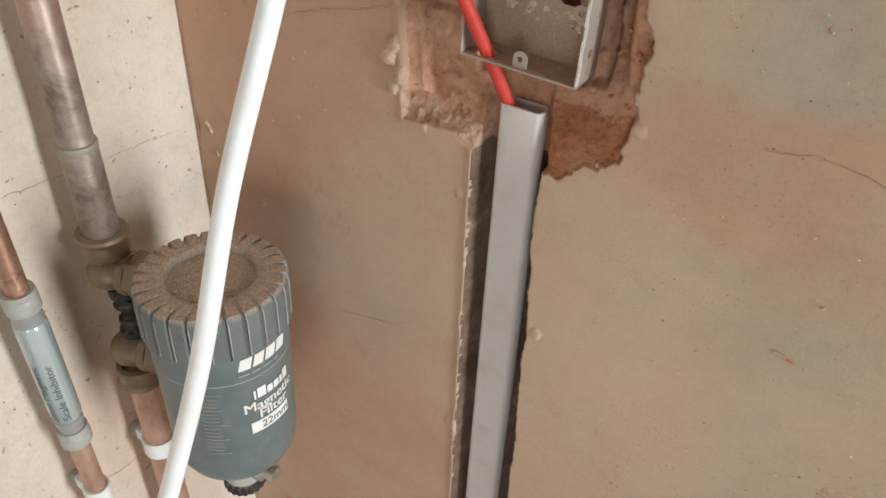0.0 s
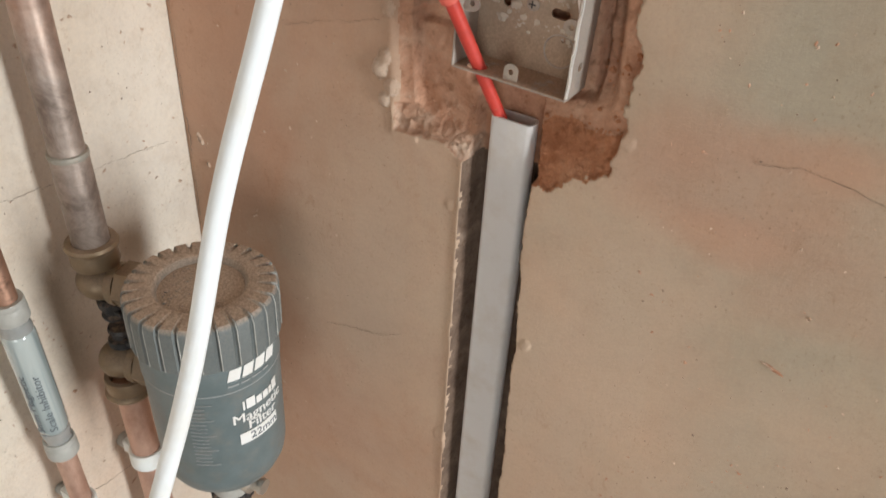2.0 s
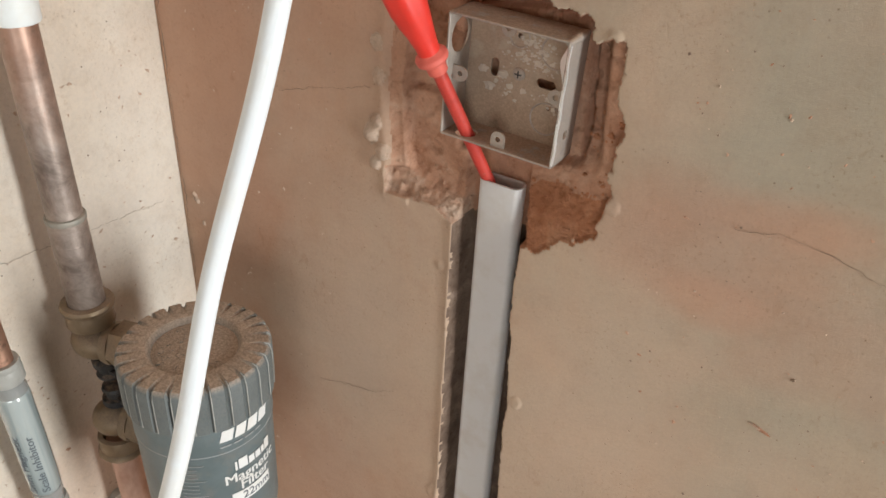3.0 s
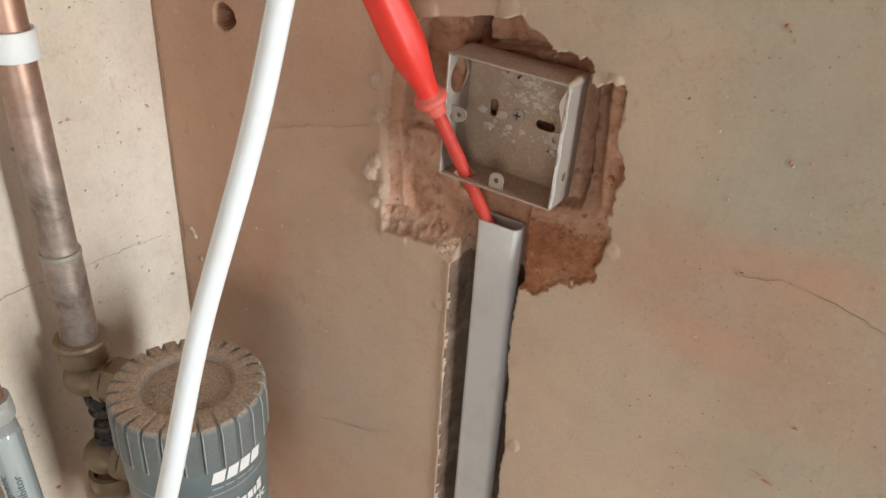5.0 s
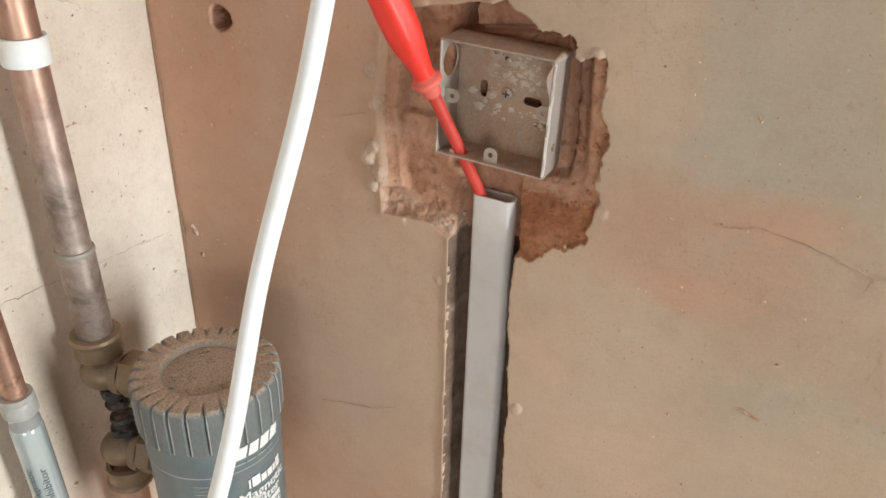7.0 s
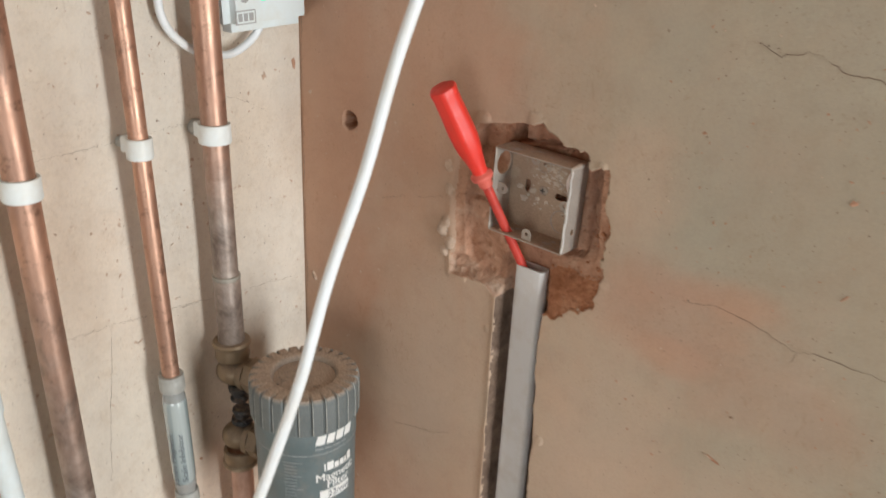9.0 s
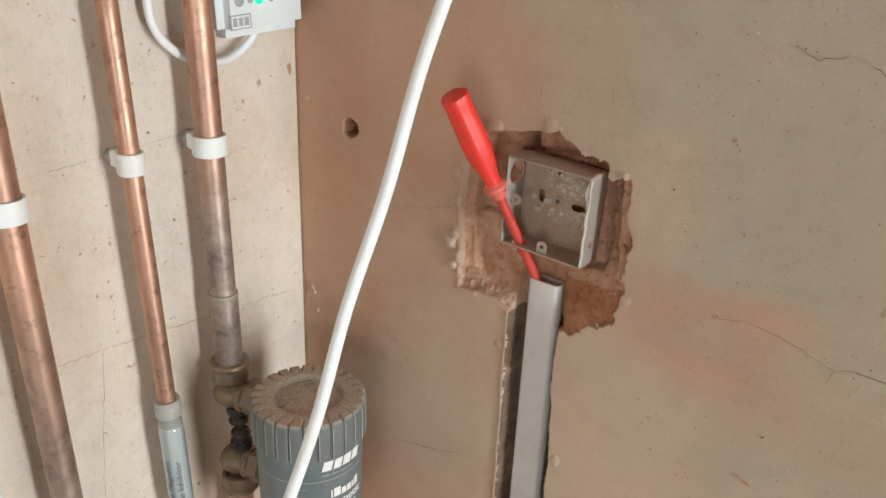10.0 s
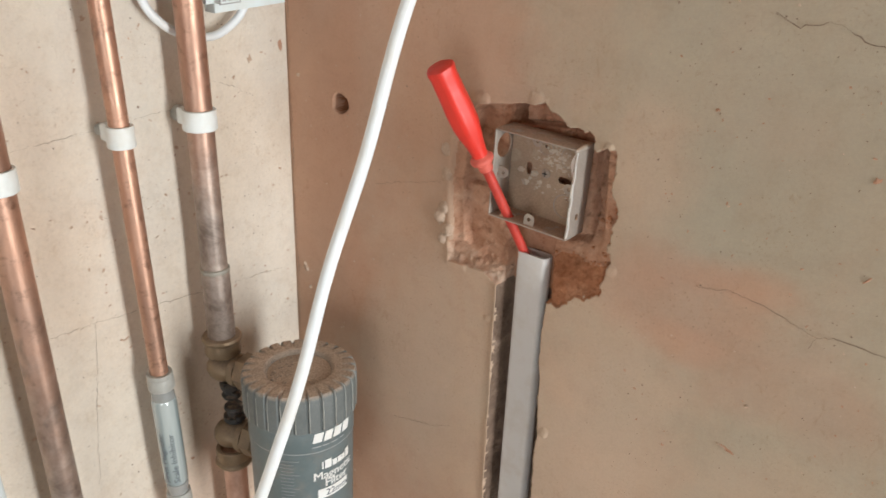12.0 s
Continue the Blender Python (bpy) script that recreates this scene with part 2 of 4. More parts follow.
M_STEEL = dusted("dusty_galvanised_steel", (0.41, 0.395, 0.365), 0.85, 0.36, (0.43, 0.30, 0.215), 0.95, 0.38, 0.3)
M_STEEL_BACK = dusted("film_of_dust_on_steel", (0.45, 0.385, 0.305), 0.4, 0.42, (0.40, 0.285, 0.20), 0.8, 0.7, 0.45, 0.82, (-0.022, 0.036))
M_CRUST = dusted("plaster_crust", (0.52, 0.46, 0.385), 0.0, 0.25, (0.47, 0.36, 0.28), 0.3, 0.3, 0.2)
M_ZINC = dusted("bright_zinc_edge", (0.74, 0.74, 0.71), 0.35, 0.33, (0.47, 0.35, 0.265), 0.2, 0.15, 0.2)
M_SOLDER = dusted("dull_solder", (0.30, 0.29, 0.25), 0.4, 0.5, (0.36, 0.30, 0.24), 0.6, 0.5, 0.6)
M_BRASS = dusted("dusty_brass", (0.30, 0.225, 0.145), 0.85, 0.3, (0.29, 0.21, 0.148), 0.65, 0.35, 0.5)
M_NICKEL = dusted("nickel_plated_brass", (0.55, 0.53, 0.49), 0.9, 0.3, (0.40, 0.30, 0.22), 0.3, 0.2, 0.2)
M_CAP = dusted("dusty_grey_plastic", (0.085, 0.115, 0.123), 0.0, 0.42, (0.485, 0.378, 0.292), 1.25, 0.13, 0.9, 0.70)
M_BODY = dusted("grey_filter_plastic", (0.118, 0.150, 0.155), 0.0, 0.36, (0.36, 0.27, 0.2), 0.35, 0.18, 0.15)
M_BLACK = dusted("black_plastic", (0.018, 0.018, 0.02), 0.0, 0.45, (0.33, 0.24, 0.17), 0.4, 0.15, 0.2)


def plastic(name, base, rough, wear=0.12, spec=0.5):
    k = Mat(name, rough, spec=spec)
    c = k.mix(k.ramp(k.noise(45, 5, 0.65), (0.45, 0.0), (0.8, 1.0)), base, tuple(v * (1 - wear * 1.8) * f for v, f in zip(base, (1, 0.94, 0.87))))
    c = k.mix(k.ramp(k.noise(260, 4, 0.7), (0.62, 0.0), (0.72, wear)), c, (0.36, 0.26, 0.2))
    k.colour(c).bump(k.noise(240, 3, 0.6), 0.0002, 0.2)
    k.rough(k.ramp(k.noise(70, 3, 0.6), (0.3, rough), (0.75, min(1, rough + 0.2))))
    return k.m


M_CONDUIT = plastic("grey_white_pvc", (0.66, 0.645, 0.635), 0.36, 0.07)
M_WHITE = plastic("white_clip_plastic", (0.80, 0.84, 0.83), 0.35, 0.06)
M_CABLE = plastic("white_pvc_sheath", (0.76, 0.80, 0.82), 0.3, 0.03)
M_WASTE = plastic("pale_blue_white_plastic", (0.70, 0.77, 0.78), 0.35, 0.04)
M_RED = plastic("red_handle_plastic", (0.74, 0.040, 0.026), 0.34, 0.12)
M_RED_DUSTY = plastic("dusty_red_plastic", (0.68, 0.13, 0.095), 0.55, 0.15)
M_RED_DULL = plastic("red_shaft_sleeve", (0.56, 0.05, 0.034), 0.45, 0.28)
M_PRINT = plastic("white_print", (0.78, 0.78, 0.76), 0.5, 0.05)
M_PRINT_GREY = plastic("grey_print", (0.36, 0.37, 0.37), 0.5, 0.05)
M_PRINT_DARK = plastic("dark_print", (0.10, 0.12, 0.14), 0.5, 0.05)
k = Mat("grey_clear_sleeve", 0.12, spec=0.9)
k.colour(k.mix(k.ramp(k.noise(150, 3, 0.5, stretch=(1, 1, 0.06)), (0.40, 0.0), (0.66, 1.0)), (0.27, 0.33, 0.335), (0.44, 0.49, 0.48)))
k.b.inputs["Coat Weight"].default_value, k.b.inputs["Coat Roughness"].default_value = 1.0, 0.06
M_SLEEVE = k.m
M_CLEAR = plastic("cloudy_clear_plastic", (0.72, 0.74, 0.72), 0.08, 0.05, 0.9)
M_CLEAR.node_tree.nodes["Principled BSDF"].inputs["Transmission Weight"].default_value = 0.6
M_COLLAR = plastic("dull_grey_collar", (0.42, 0.42, 0.39), 0.35, 0.2)
# unseen floor, its colour lowered to deepen the shadows
M_FLOOR = rubble("dark_floor", ((0.3, (0.17, 0.145, 0.125)), (0.7, (0.26, 0.225, 0.195))), 0.3)
k = Mat("green_indicator", 0.3)
k.b.inputs["Base Color"].default_value = k.b.inputs["Emission Color"].default_value = (0.0, 0.62, 0.36, 1)
k.b.inputs["Emission Strength"].default_value = 0.8
M_GREEN = k.m
k = Mat("window_glass", 0.0)
k.b.inputs["Transmission Weight"].default_value = 1.0
M_GLASS = k.m


# ---- mesh helpers ----
def mesh_of(name, bm, *mats, smooth=40):
    me = bpy.data.meshes.new(name)
    bm.normal_update()
    for f in bm.faces:
        f.smooth = smooth > 0
    for e in bm.edges:
        e.smooth = e.is_manifold and e.calc_face_angle(0) < radians(smooth)
    bm.to_mesh(me)
    bm.free()
    for m in mats:
        me.materials.append(m)
    return me


def part(name, bm, material, parent=None, label="", smooth=40):
    ob = new(name, mesh_of(name, bm, material, smooth=smooth))
    ob.parent = parent
    return tagged(ob, label)


def thing(name, label, category, m=None, group="", kind=""):
    ob = new(name)
    ob.empty_display_size = 0.02
    if m:
        ob.matrix_world = m
    return tagged(ob, label, category, group, kind)


def block(bm, lo, hi, bevel=0.0):
    made = bmesh.ops.create_cube(bm, size=1.0)["verts"]
    for v in made:
        v.co = Vector(lo[i] + (v.co[i] + 0.5) * (hi[i] - lo[i]) for i in range(3))
    if bevel:
        bmesh.ops.bevel(bm, geom=list({e for v in made for e in v.link_edges}), offset=bevel, segments=2, affect="EDGES")
    return bm


def sweep(bm, path, radius, seg=20, cap=True):
    """A tube along a path of points; radius is a number or one for each point."""
    path = [Vector(p) for p in path]
    rs = radius if isinstance(radius, (list, tuple)) else [radius] * len(path)
    side, rings = None, []
    for i, p in enumerate(path):
        d = (path[min(i + 1, len(path) - 1)] - path[max(i - 1, 0)]).normalized()
        side = d.orthogonal().normalized() if side is None else (side - d * side.dot(d)).normalized()
        other = d.cross(side)
        rings.append([bm.verts.new(p + rs[i] * (math.cos(a) * side + math.sin(a) * other)) for a in (2 * math.pi * j / seg for j in range(seg))])
    for a, b in zip(rings, rings[1:]):
        for j in range(seg):
            bm.faces.new((a[j], a[(j + 1) % seg], b[(j + 1) % seg], b[j]))
    if cap:
        bm.faces.new(reversed(rings[0])), bm.faces.new(rings[-1])
    return bm


def lathe(bm, profile, seg=48, m=None, wave=None):
    """Turns (radius, height) pairs about z; wave(angle, i) scales the radius of pair i."""
    rings = []
    for i, (r, z) in enumerate(profile):
        if r <= 0:
            rings.append([bm.verts.new((0, 0, z))])
            continue
        rings.append([bm.verts.new(((q := r * (wave(a, i) if wave else 1)) * math.cos(a), q * math.sin(a), z)) for a in (2 * math.pi * j / seg for j in range(seg))])
    for a, b in zip(rings, rings[1:]):
        for j in range(seg):
            n = (j + 1) % seg
            if len(a) == 1:
                bm.faces.new((a[0], b[n], b[j]))
            elif len(b) == 1:
                bm.faces.new((a[j], a[n], b[0]))
            else:
                bm.faces.new((a[j], a[n], b[n], b[j]))
    if m:
        bmesh.ops.transform(bm, matrix=m, verts=[v for ring in rings for v in ring])
    bmesh.ops.recalc_face_normals(bm, faces=bm.faces)
    return bm


def plate(bm, outer, holes, thick, m=None):
    """A sheet in the xy plane with holes in it, from z 0 to thick."""
    edges = []
    for loop in (outer, *holes):
        vs = [bm.verts.new((x, y, 0)) for x, y in loop]
        edges += [bm.edges.new((a, b)) for a, b in zip(vs, vs[1:] + vs[:1])]
    got = bmesh.ops.triangle_fill(bm, use_beauty=True, use_dissolve=False, edges=edges)
    faces = [g for g in got["geom"] if isinstance(g, bmesh.types.BMFace)]
    ext = bmesh.ops.extrude_face_region(bm, geom=faces)
    tops = [g for g in ext["geom"] if isinstance(g, bmesh.types.BMVert)]
    for v in tops:
        v.co.z += thick
    every = list({v for f in faces for v in f.verts} | set(tops))
    if m:
        bmesh.ops.transform(bm, matrix=m, verts=every)
    bmesh.ops.recalc_face_normals(bm, faces=bm.faces)
    return bm


def ring_of(cx, cy, rx, ry=None, n=20, turn=0.0):
    ry = ry or rx
    out = []
    for i in range(n):
        x, y = rx * math.cos(2 * math.pi * i / n), ry * math.sin(2 * math.pi * i / n)
        out.append((cx + x * math.cos(turn) - y * math.sin(turn), cy + x * math.sin(turn) + y * math.cos(turn)))
    return out


def slot_of(cx, cy, length, width, turn=0.0, n=8):
    out, h = [], (length - width) / 2
    for s in (1, -1):
        for i in range(n + 1):
            a = -math.pi / 2 + math.pi * i / n + (0 if s > 0 else math.pi)
            x, y = s * h + width / 2 * math.cos(a), width / 2 * math.sin(a)
            out.append((cx + x * math.cos(turn) - y * math.sin(turn), cy + x * math.sin(turn) + y * math.cos(turn)))
    return out


def lettering(text, size, bend, material, name, parent, label="", bold=0.0):
    """Words in the built-in font, each point laid onto a surface by bend(x, y, z)."""
    data = bpy.data.curves.new(name, "FONT")
    data.body, data.size, data.extrude, data.resolution_u = text, size, 0.0001, 3
    ob = new(name, data)
    bpy.context.view_layer.update()
    me = bpy.data.meshes.new_from_object(ob.evaluated_get(bpy.context.evaluated_depsgraph_get()))
    bpy.data.objects.remove(ob)
    bm = bmesh.new()
    bm.from_mesh(me)
    if bold:
        twin = bmesh.ops.duplicate(bm, geom=bm.verts[:] + bm.edges[:] + bm.faces[:])["geom"]
        for v in twin:
            if isinstance(v, bmesh.types.BMVert):
                v.co += Vector((bold, bold * 0.3, 0.00006))
    bmesh.ops.subdivide_edges(bm, edges=[e for e in bm.edges if e.calc_length() > size * 0.25], cuts=2)
    bmesh.ops.triangulate(bm, faces=bm.faces)
    for v in bm.verts:
        v.co = bend(*v.co)
    return part(name, bm, material, parent, label)


# ---- the setting ----
def fbm(x, z, scale, seed, octaves=4):
    """Smooth value noise on arrays, about -1 to 1."""
    total, amp, f = np.zeros_like(x), 1.0, scale
    for o in range(octaves):
        gx, gz = x * f + 17.3 * seed + 5.1 * o, z * f + 9.7 * seed + 3.3 * o
        ix, iz = np.floor(gx), np.floor(gz)
        fx, fz = gx - ix, gz - iz
        fx, fz = fx * fx * (3 - 2 * fx), fz * fz * (3 - 2 * fz)

        def h(a, b):
            v = np.sin(a * 127.1 + b * 311.7 + seed * 74.7) * 43758.5453
            return 2 * (v - np.floor(v)) - 1
        total += amp * ((h(ix, iz) * (1 - fx) + h(ix + 1, iz) * fx) * (1 - fz) + (h(ix, iz + 1) * (1 - fx) + h(ix + 1, iz + 1) * fx) * fz)
        amp, f = amp * 0.5, f * 2.03
    return total / 1.6


def inside(x, z, poly):
    """Signed distance to a polygon, positive inside."""
    d2, sign = np.full_like(x, 1e9), np.ones_like(x)
    for (ax, az), (bx, bz) in zip(poly, poly[1:] + poly[:1]):
        ex, ez, wx, wz = bx - ax, bz - az, x - ax, z - az
        t = np.clip((wx * ex + wz * ez) / (ex * ex + ez * ez), 0, 1)
        d2 = np.minimum(d2, (wx - t * ex) ** 2 + (wz - t * ez) ** 2)
        flip = ((az > z) != (bz > z)) & (x < ex * (z - az) / (ez if ez else 1e-9) + ax)
        sign = np.where(flip, -sign, sign)
    return -np.sqrt(d2) * sign


def step(a, b, v):
    t = np.clip((v - a) / (b - a), 0, 1)
    return t * t * (3 - 2 * t)


RECESS = [(0.188, 1.238), (0.212, 1.252), (0.268, 1.256), (0.286, 1.241), (0.306, 1.235), (0.311, 1.225), (0.323, 1.227), (0.327, 1.186), (0.322, 1.152),
          (0.320, 1.125), (0.300, 1.114), (0.278, 1.106), (0.231, 1.112), (0.218, 1.121), (0.184, 1.124), (0.182, 1.19)]


def wall_skin(x, z):
    return 0.0005 * fbm(x, z, 6, 1) + 0.0001 * fbm(x, z, 40, 2)


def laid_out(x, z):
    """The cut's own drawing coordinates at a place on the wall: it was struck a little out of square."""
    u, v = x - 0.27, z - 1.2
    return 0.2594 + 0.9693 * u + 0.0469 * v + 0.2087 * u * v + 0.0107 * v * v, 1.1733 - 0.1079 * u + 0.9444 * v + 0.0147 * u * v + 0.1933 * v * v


def right_wall_depth(x, z):
    """How far the face of the wall lies behind its plane, and which surface shows there."""
    skin = wall_skin(x, z)
    bore = 0.0088 + 0.0018 * fbm(x, z, 130, 15) - np.hypot((x - 0.0671) * 0.92, z - 1.2495)
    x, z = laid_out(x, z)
    ragged = 0.0022 * fbm(x, z, 70, 3) + 0.0011 * fbm(x, z, 260, 4)
    right = step(0.25, 0.30, x)
    ragged += 0.0022 * fbm(x, z, 110, 25) * right
    hole = inside(x, z, RECESS) + ragged * (0.45 + 1.35 * right)
    left, far = 0.2215 + 0.036 * (z - 0.83), 0.2688 + 0.023 * (z - 0.85)
    cut = np.minimum(np.minimum(x - left, far - x), np.minimum(1.16 - z, z - 0.62)) + 0.0014 * fbm(x, z, 60, 5) * (0.5 + (x > 0.245)) + 0.0006 * fbm(x, z, 280, 6)
    floor = 0.0125 + 0.0012 * fbm(x, z, 45, 7) + 0.0007 * fbm(x, z, 180, 8) + 0.0022 * np.exp(-(fbm(x, z, 42, 19) / 0.07) ** 2) * step(0.2, 0.21, x)
    # the older layer above a broken joint, deeper
    joint = 1.1885 - 0.16 * (x - 0.196) + 0.0012 * fbm(x, z, 120, 9)
    floor += 0.004 * step(-0.0006, 0.0006, z - joint) * (x < 0.232)
    floor += 0.004 * np.exp(-((z - joint) / 0.0011) ** 2) * (x < 0.232)
    # pocket behind the metal box, and rough brick beside it
    floor += 0.010 * step(0.226, 0.230, x) * step(0.304, 0.300, x) * step(1.154, 1.158, z) * step(1.240, 1.236, z)
    floor += 0.0016 * np.abs(fbm(x, z, 85, 17)) * step(1.19, 1.195, z) * (x < 0.23)
    # deep slot round the far side and the top of the metal box
    floor += 0.012 * step(0.298, 0.302, x) * step(0.317, 0.308, x) * step(1.150, 1.170, z) - 0.003 * step(0.310, 0.318, x) + 0.0022 * fbm(x, z, 75, 18) * step(0.306, 0.314, x) + 0.009 * step(1.234, 1.238, z) * step(0.228, 0.236, x)
    # a deep notch above the box's corner
    floor += 0.022 * step(0.0050, 0.0034, np.abs(x - 0.2365 + 0.0012 * fbm(x, z, 120, 27))) * step(1.234, 1.238, z)
    # sandy ledge under the left half
    lip = 1.141 - 0.30 * (x - 0.195) + 0.0018 * fbm(x, z, 80, 10)
    ledge = step(0.0, 0.014, lip - z) * (x < 0.236)
    floor = floor * (1 - ledge * 0.62) + ledge * (0.0020 * fbm(x, z, 170, 11) + 0.0009 * fbm(x, z, 480, 24))
    # crumbling slope under the right half
    low = 1.150 - 0.10 * (x - 0.28) + 0.003 * fbm(x, z, 60, 12)
    slope = step(0.0, 0.036, low - z) * step(0.270, 0.282, x)
    floor = floor * (1 - 0.72 * slope) + (slope > 0.02) * (0.0034 * np.abs(fbm(x, z, 95, 13)) + 0.0012 * fbm(x, z, 330, 23) - 0.001)
    soft = 0.0014
    d = floor * step(0.0, 1.0, hole / soft)
    # a trowelled lip along the left, then a sharp inner edge
    brim = step(0.206, 0.200, x) * step(1.136, 1.142, z)
    d = d * (1 - brim) + brim * (0.0034 * step(0.0, 0.011, hole) + (floor - 0.0034) * step(0.0128, 0.0142, hole + 0.0008 * fbm(x, z, 150, 26)))
    chase = (0.0215 + 0.0008 * fbm(x, z, 90, 14)) * step(0.0, 0.0016, cut)
    d = np.maximum(d, chase)
    # drill hole near the corner
    d = np.maximum(d, 0.05 * step(0.0, 0.0025, bore))
    # splashes of filler on the face
    splat = np.zeros_like(x)
    for cx, cz, r, h in ((0.1745, 1.160, 0.006, 0.0042), (0.178, 1.167, 0.005, 0.003), (0.177, 1.142, 0.0042, 0.003), (0.182, 1.150, 0.005, 0.0026), (0.213, 1.2545, 0.0075, 0.0022),
                         (0.262, 1.2575, 0.008, 0.0010), (0.3195, 1.2285, 0.0045, 0.0016), (0.327, 1.143, 0.005, 0.0008), (0.2235, 1.083, 0.0035, 0.0008), (0.2795, 1.000, 0.0042, 0.0010),
                         (0.219, 0.902, 0.0055, 0.0010), (0.181, 1.195, 0.005, 0.0014), (0.180, 1.215, 0.005, 0.0014)):
        q = np.hypot(x - cx, z - cz) / r + 0.28 * fbm(x, z, 230, 16)
        splat = np.maximum(splat, h * np.sqrt(np.clip(1 - q * q, 0, 1)))
    rim = 0.0014 * np.exp(-(hole / 0.004) ** 2) * (x < 0.2) + 0.0012 * np.exp(-((cut + 0.001) / 0.0022) ** 2) * (x < 0.245) * (hole < 0)
    kind = np.zeros(x.shape, int)
    kind[(hole > 0.0006) & (d > 0.0015)] = 2
    kind[(slope > 0.05) & (hole > 0.0006)] = 1
    kind[(ledge > 0.3) & (hole > 0.0006)] = 5
    kind[(cut > 0.0004) & (hole < 0.002)] = 3
    kind[(splat > 0.0006) & (x < 0.19)] = 4
    kind[bore > 0.001] = 1
    return skin + d - splat - rim * (d < 0.004), kind


def grid_wall(name, us, zs, face, back, mats, label):
    """A thick wall whose face is a fine sheet. face(u, z) gives points and the surface of each."""
    U, Z = np.meshgrid(us, zs)
    pts, kind = face(U, Z)
    nu, nz = len(us), len(zs)
    co = pts.reshape(-1, 3)
    i = (np.arange(nz - 1)[:, None] * nu + np.arange(nu - 1)[None, :]).ravel()
    quads = np.stack([i, i + 1, i + nu + 1, i + nu], 1)
    corners = [back(u, z) for u, z in ((us[0], zs[0]), (us[-1], zs[0]), (us[-1], zs[-1]), (us[0], zs[-1]))]
    n = nu * nz
    verts = np.vstack([co, np.array(corners)])
    rows, cols = list(range(nu)), [r * nu for r in range(nz)]
    sides = [rows[::-1] + [n, n + 1], [(nz - 1) * nu + c for c in rows] + [n + 2, n + 3], cols + [n + 3, n], [c + nu - 1 for c in cols][::-1] + [n + 1, n + 2], [n, n + 3, n + 2, n + 1]]
    me = bpy.data.meshes.new(name)
    me.from_pydata(verts.tolist(), [], quads.tolist() + sides)
    for m in mats:
        me.materials.append(m)
    k4 = kind.ravel()
    mi = np.zeros(len(me.polygons), np.int32)
    mi[:len(quads)] = np.max(k4[quads], axis=1)
    me.polygons.foreach_set("material_index", mi)
    me.polygons.foreach_set("use_smooth", np.r_[np.ones(len(quads), bool), np.zeros(5, bool)])
    me.update()
    return tagged(new(name, me), label, "wall", kind="structure")


def spans(*runs):
    """Sample places from (start, end, spacing) runs, end to end."""
    out = []
    for a, b, s in runs:
        out.append(np.linspace(a, b, max(1, round((b - a) / s)), endpoint=False))
    return np.r_[np.concatenate(out), runs[-1][1]]


def north_face(u, z):
    d, kind = right_wall_depth(u, z)
    return np.stack([u, d, z], -1), kind


def west_face(u, z):
    d = 0.0010 * fbm(u, z, 6, 21) + 0.0002 * fbm(u, z, 35, 22)
    return np.stack([-0.0005 + d * step(0.0, -0.02, u), u, z], -1), np.zeros(u.shape, int)


wall_north = grid_wall("wall_north", spans((0.0, 0.050, 0.004), (0.050, 0.086, 0.0009), (0.086, 0.166, 0.004), (0.166, 0.360, 0.00092), (0.360, 0.66, 0.009), (0.66, 2.2, 0.1)),
                       spans((0, 0.5, 0.06), (0.5, 0.84, 0.0026), (0.84, 1.312, 0.00095), (1.312, 1.6, 0.01), (1.6, 2.4, 0.08)), north_face, lambda u, z: (u, 0.12, z),
                       [M_WALL, M_BRICK, M_MORTAR, M_GREY, M_SPLAT, M_SAND], "bare pinkish plaster wall with a chased-out socket recess")
wall_west = grid_wall("wall_west", spans((-2.4, -0.5, 0.1), (-0.5, 0.12, 0.008))[::-1], spans((0, 0.7, 0.05), (0.7, 1.6, 0.008), (1.6, 2.4, 0.08)), west_face, lambda u, z: (-0.12, u, z),
                      [M_WALL_LEFT], "dusty cream plaster wall behind the pipes")


def setting(name, lo, hi, material, label, category):
    return tagged(new(name, mesh_of(name, block(bmesh.new(), lo, hi), material, smooth=0)), label, category, kind="structure")


# out-of-view shell added round the corner, dark to hold down the fill
setting("floor", (-0.12, -2.52, -0.12), (2.32, 0.12, -0.004), M_FLOOR, "unseen floor kept dark to limit bounced light", "floor")
setting("ceiling", (-0.12, -2.52, 2.404), (2.32, 0.12, 2.5), M_ROOM, "unseen ceiling kept dark to limit bounced light", "ceiling")
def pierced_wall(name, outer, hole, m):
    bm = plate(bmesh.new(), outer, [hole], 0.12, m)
    return tagged(new(name, mesh_of(name, bm, M_ROOM, smooth=0)), "unseen wall with a window opening, kept dark to limit bounced light", "wall", kind="structure")


def window(name, m, u0, u1, z0, z1):
    """A white frame of four bars round one pane, in a wall's own plane."""
    ob = tagged(new(name), "white-framed window out of view that lights the room", "window", kind="structure")
    ob.matrix_world = m
    e = 0.035
    for a, b in (((u0, z0), (u1, z0 + e)), ((u0, z1 - e), (u1, z1)), ((u0, z0 + e), (u0 + e, z1 - e)), ((u1 - e, z0 + e), (u1, z1 - e))):
        part("window_frame", block(bmesh.new(), (*a, 0.03), (*b, 0.09), 0.004), M_WHITE, ob)
    pane = part("pane", block(bmesh.new(), (u0 + e, z0 + e, 0.055), (u1 - e, z1 - e, 0.061)), M_GLASS, ob, "clear glass")
    pane.visible_shadow = False


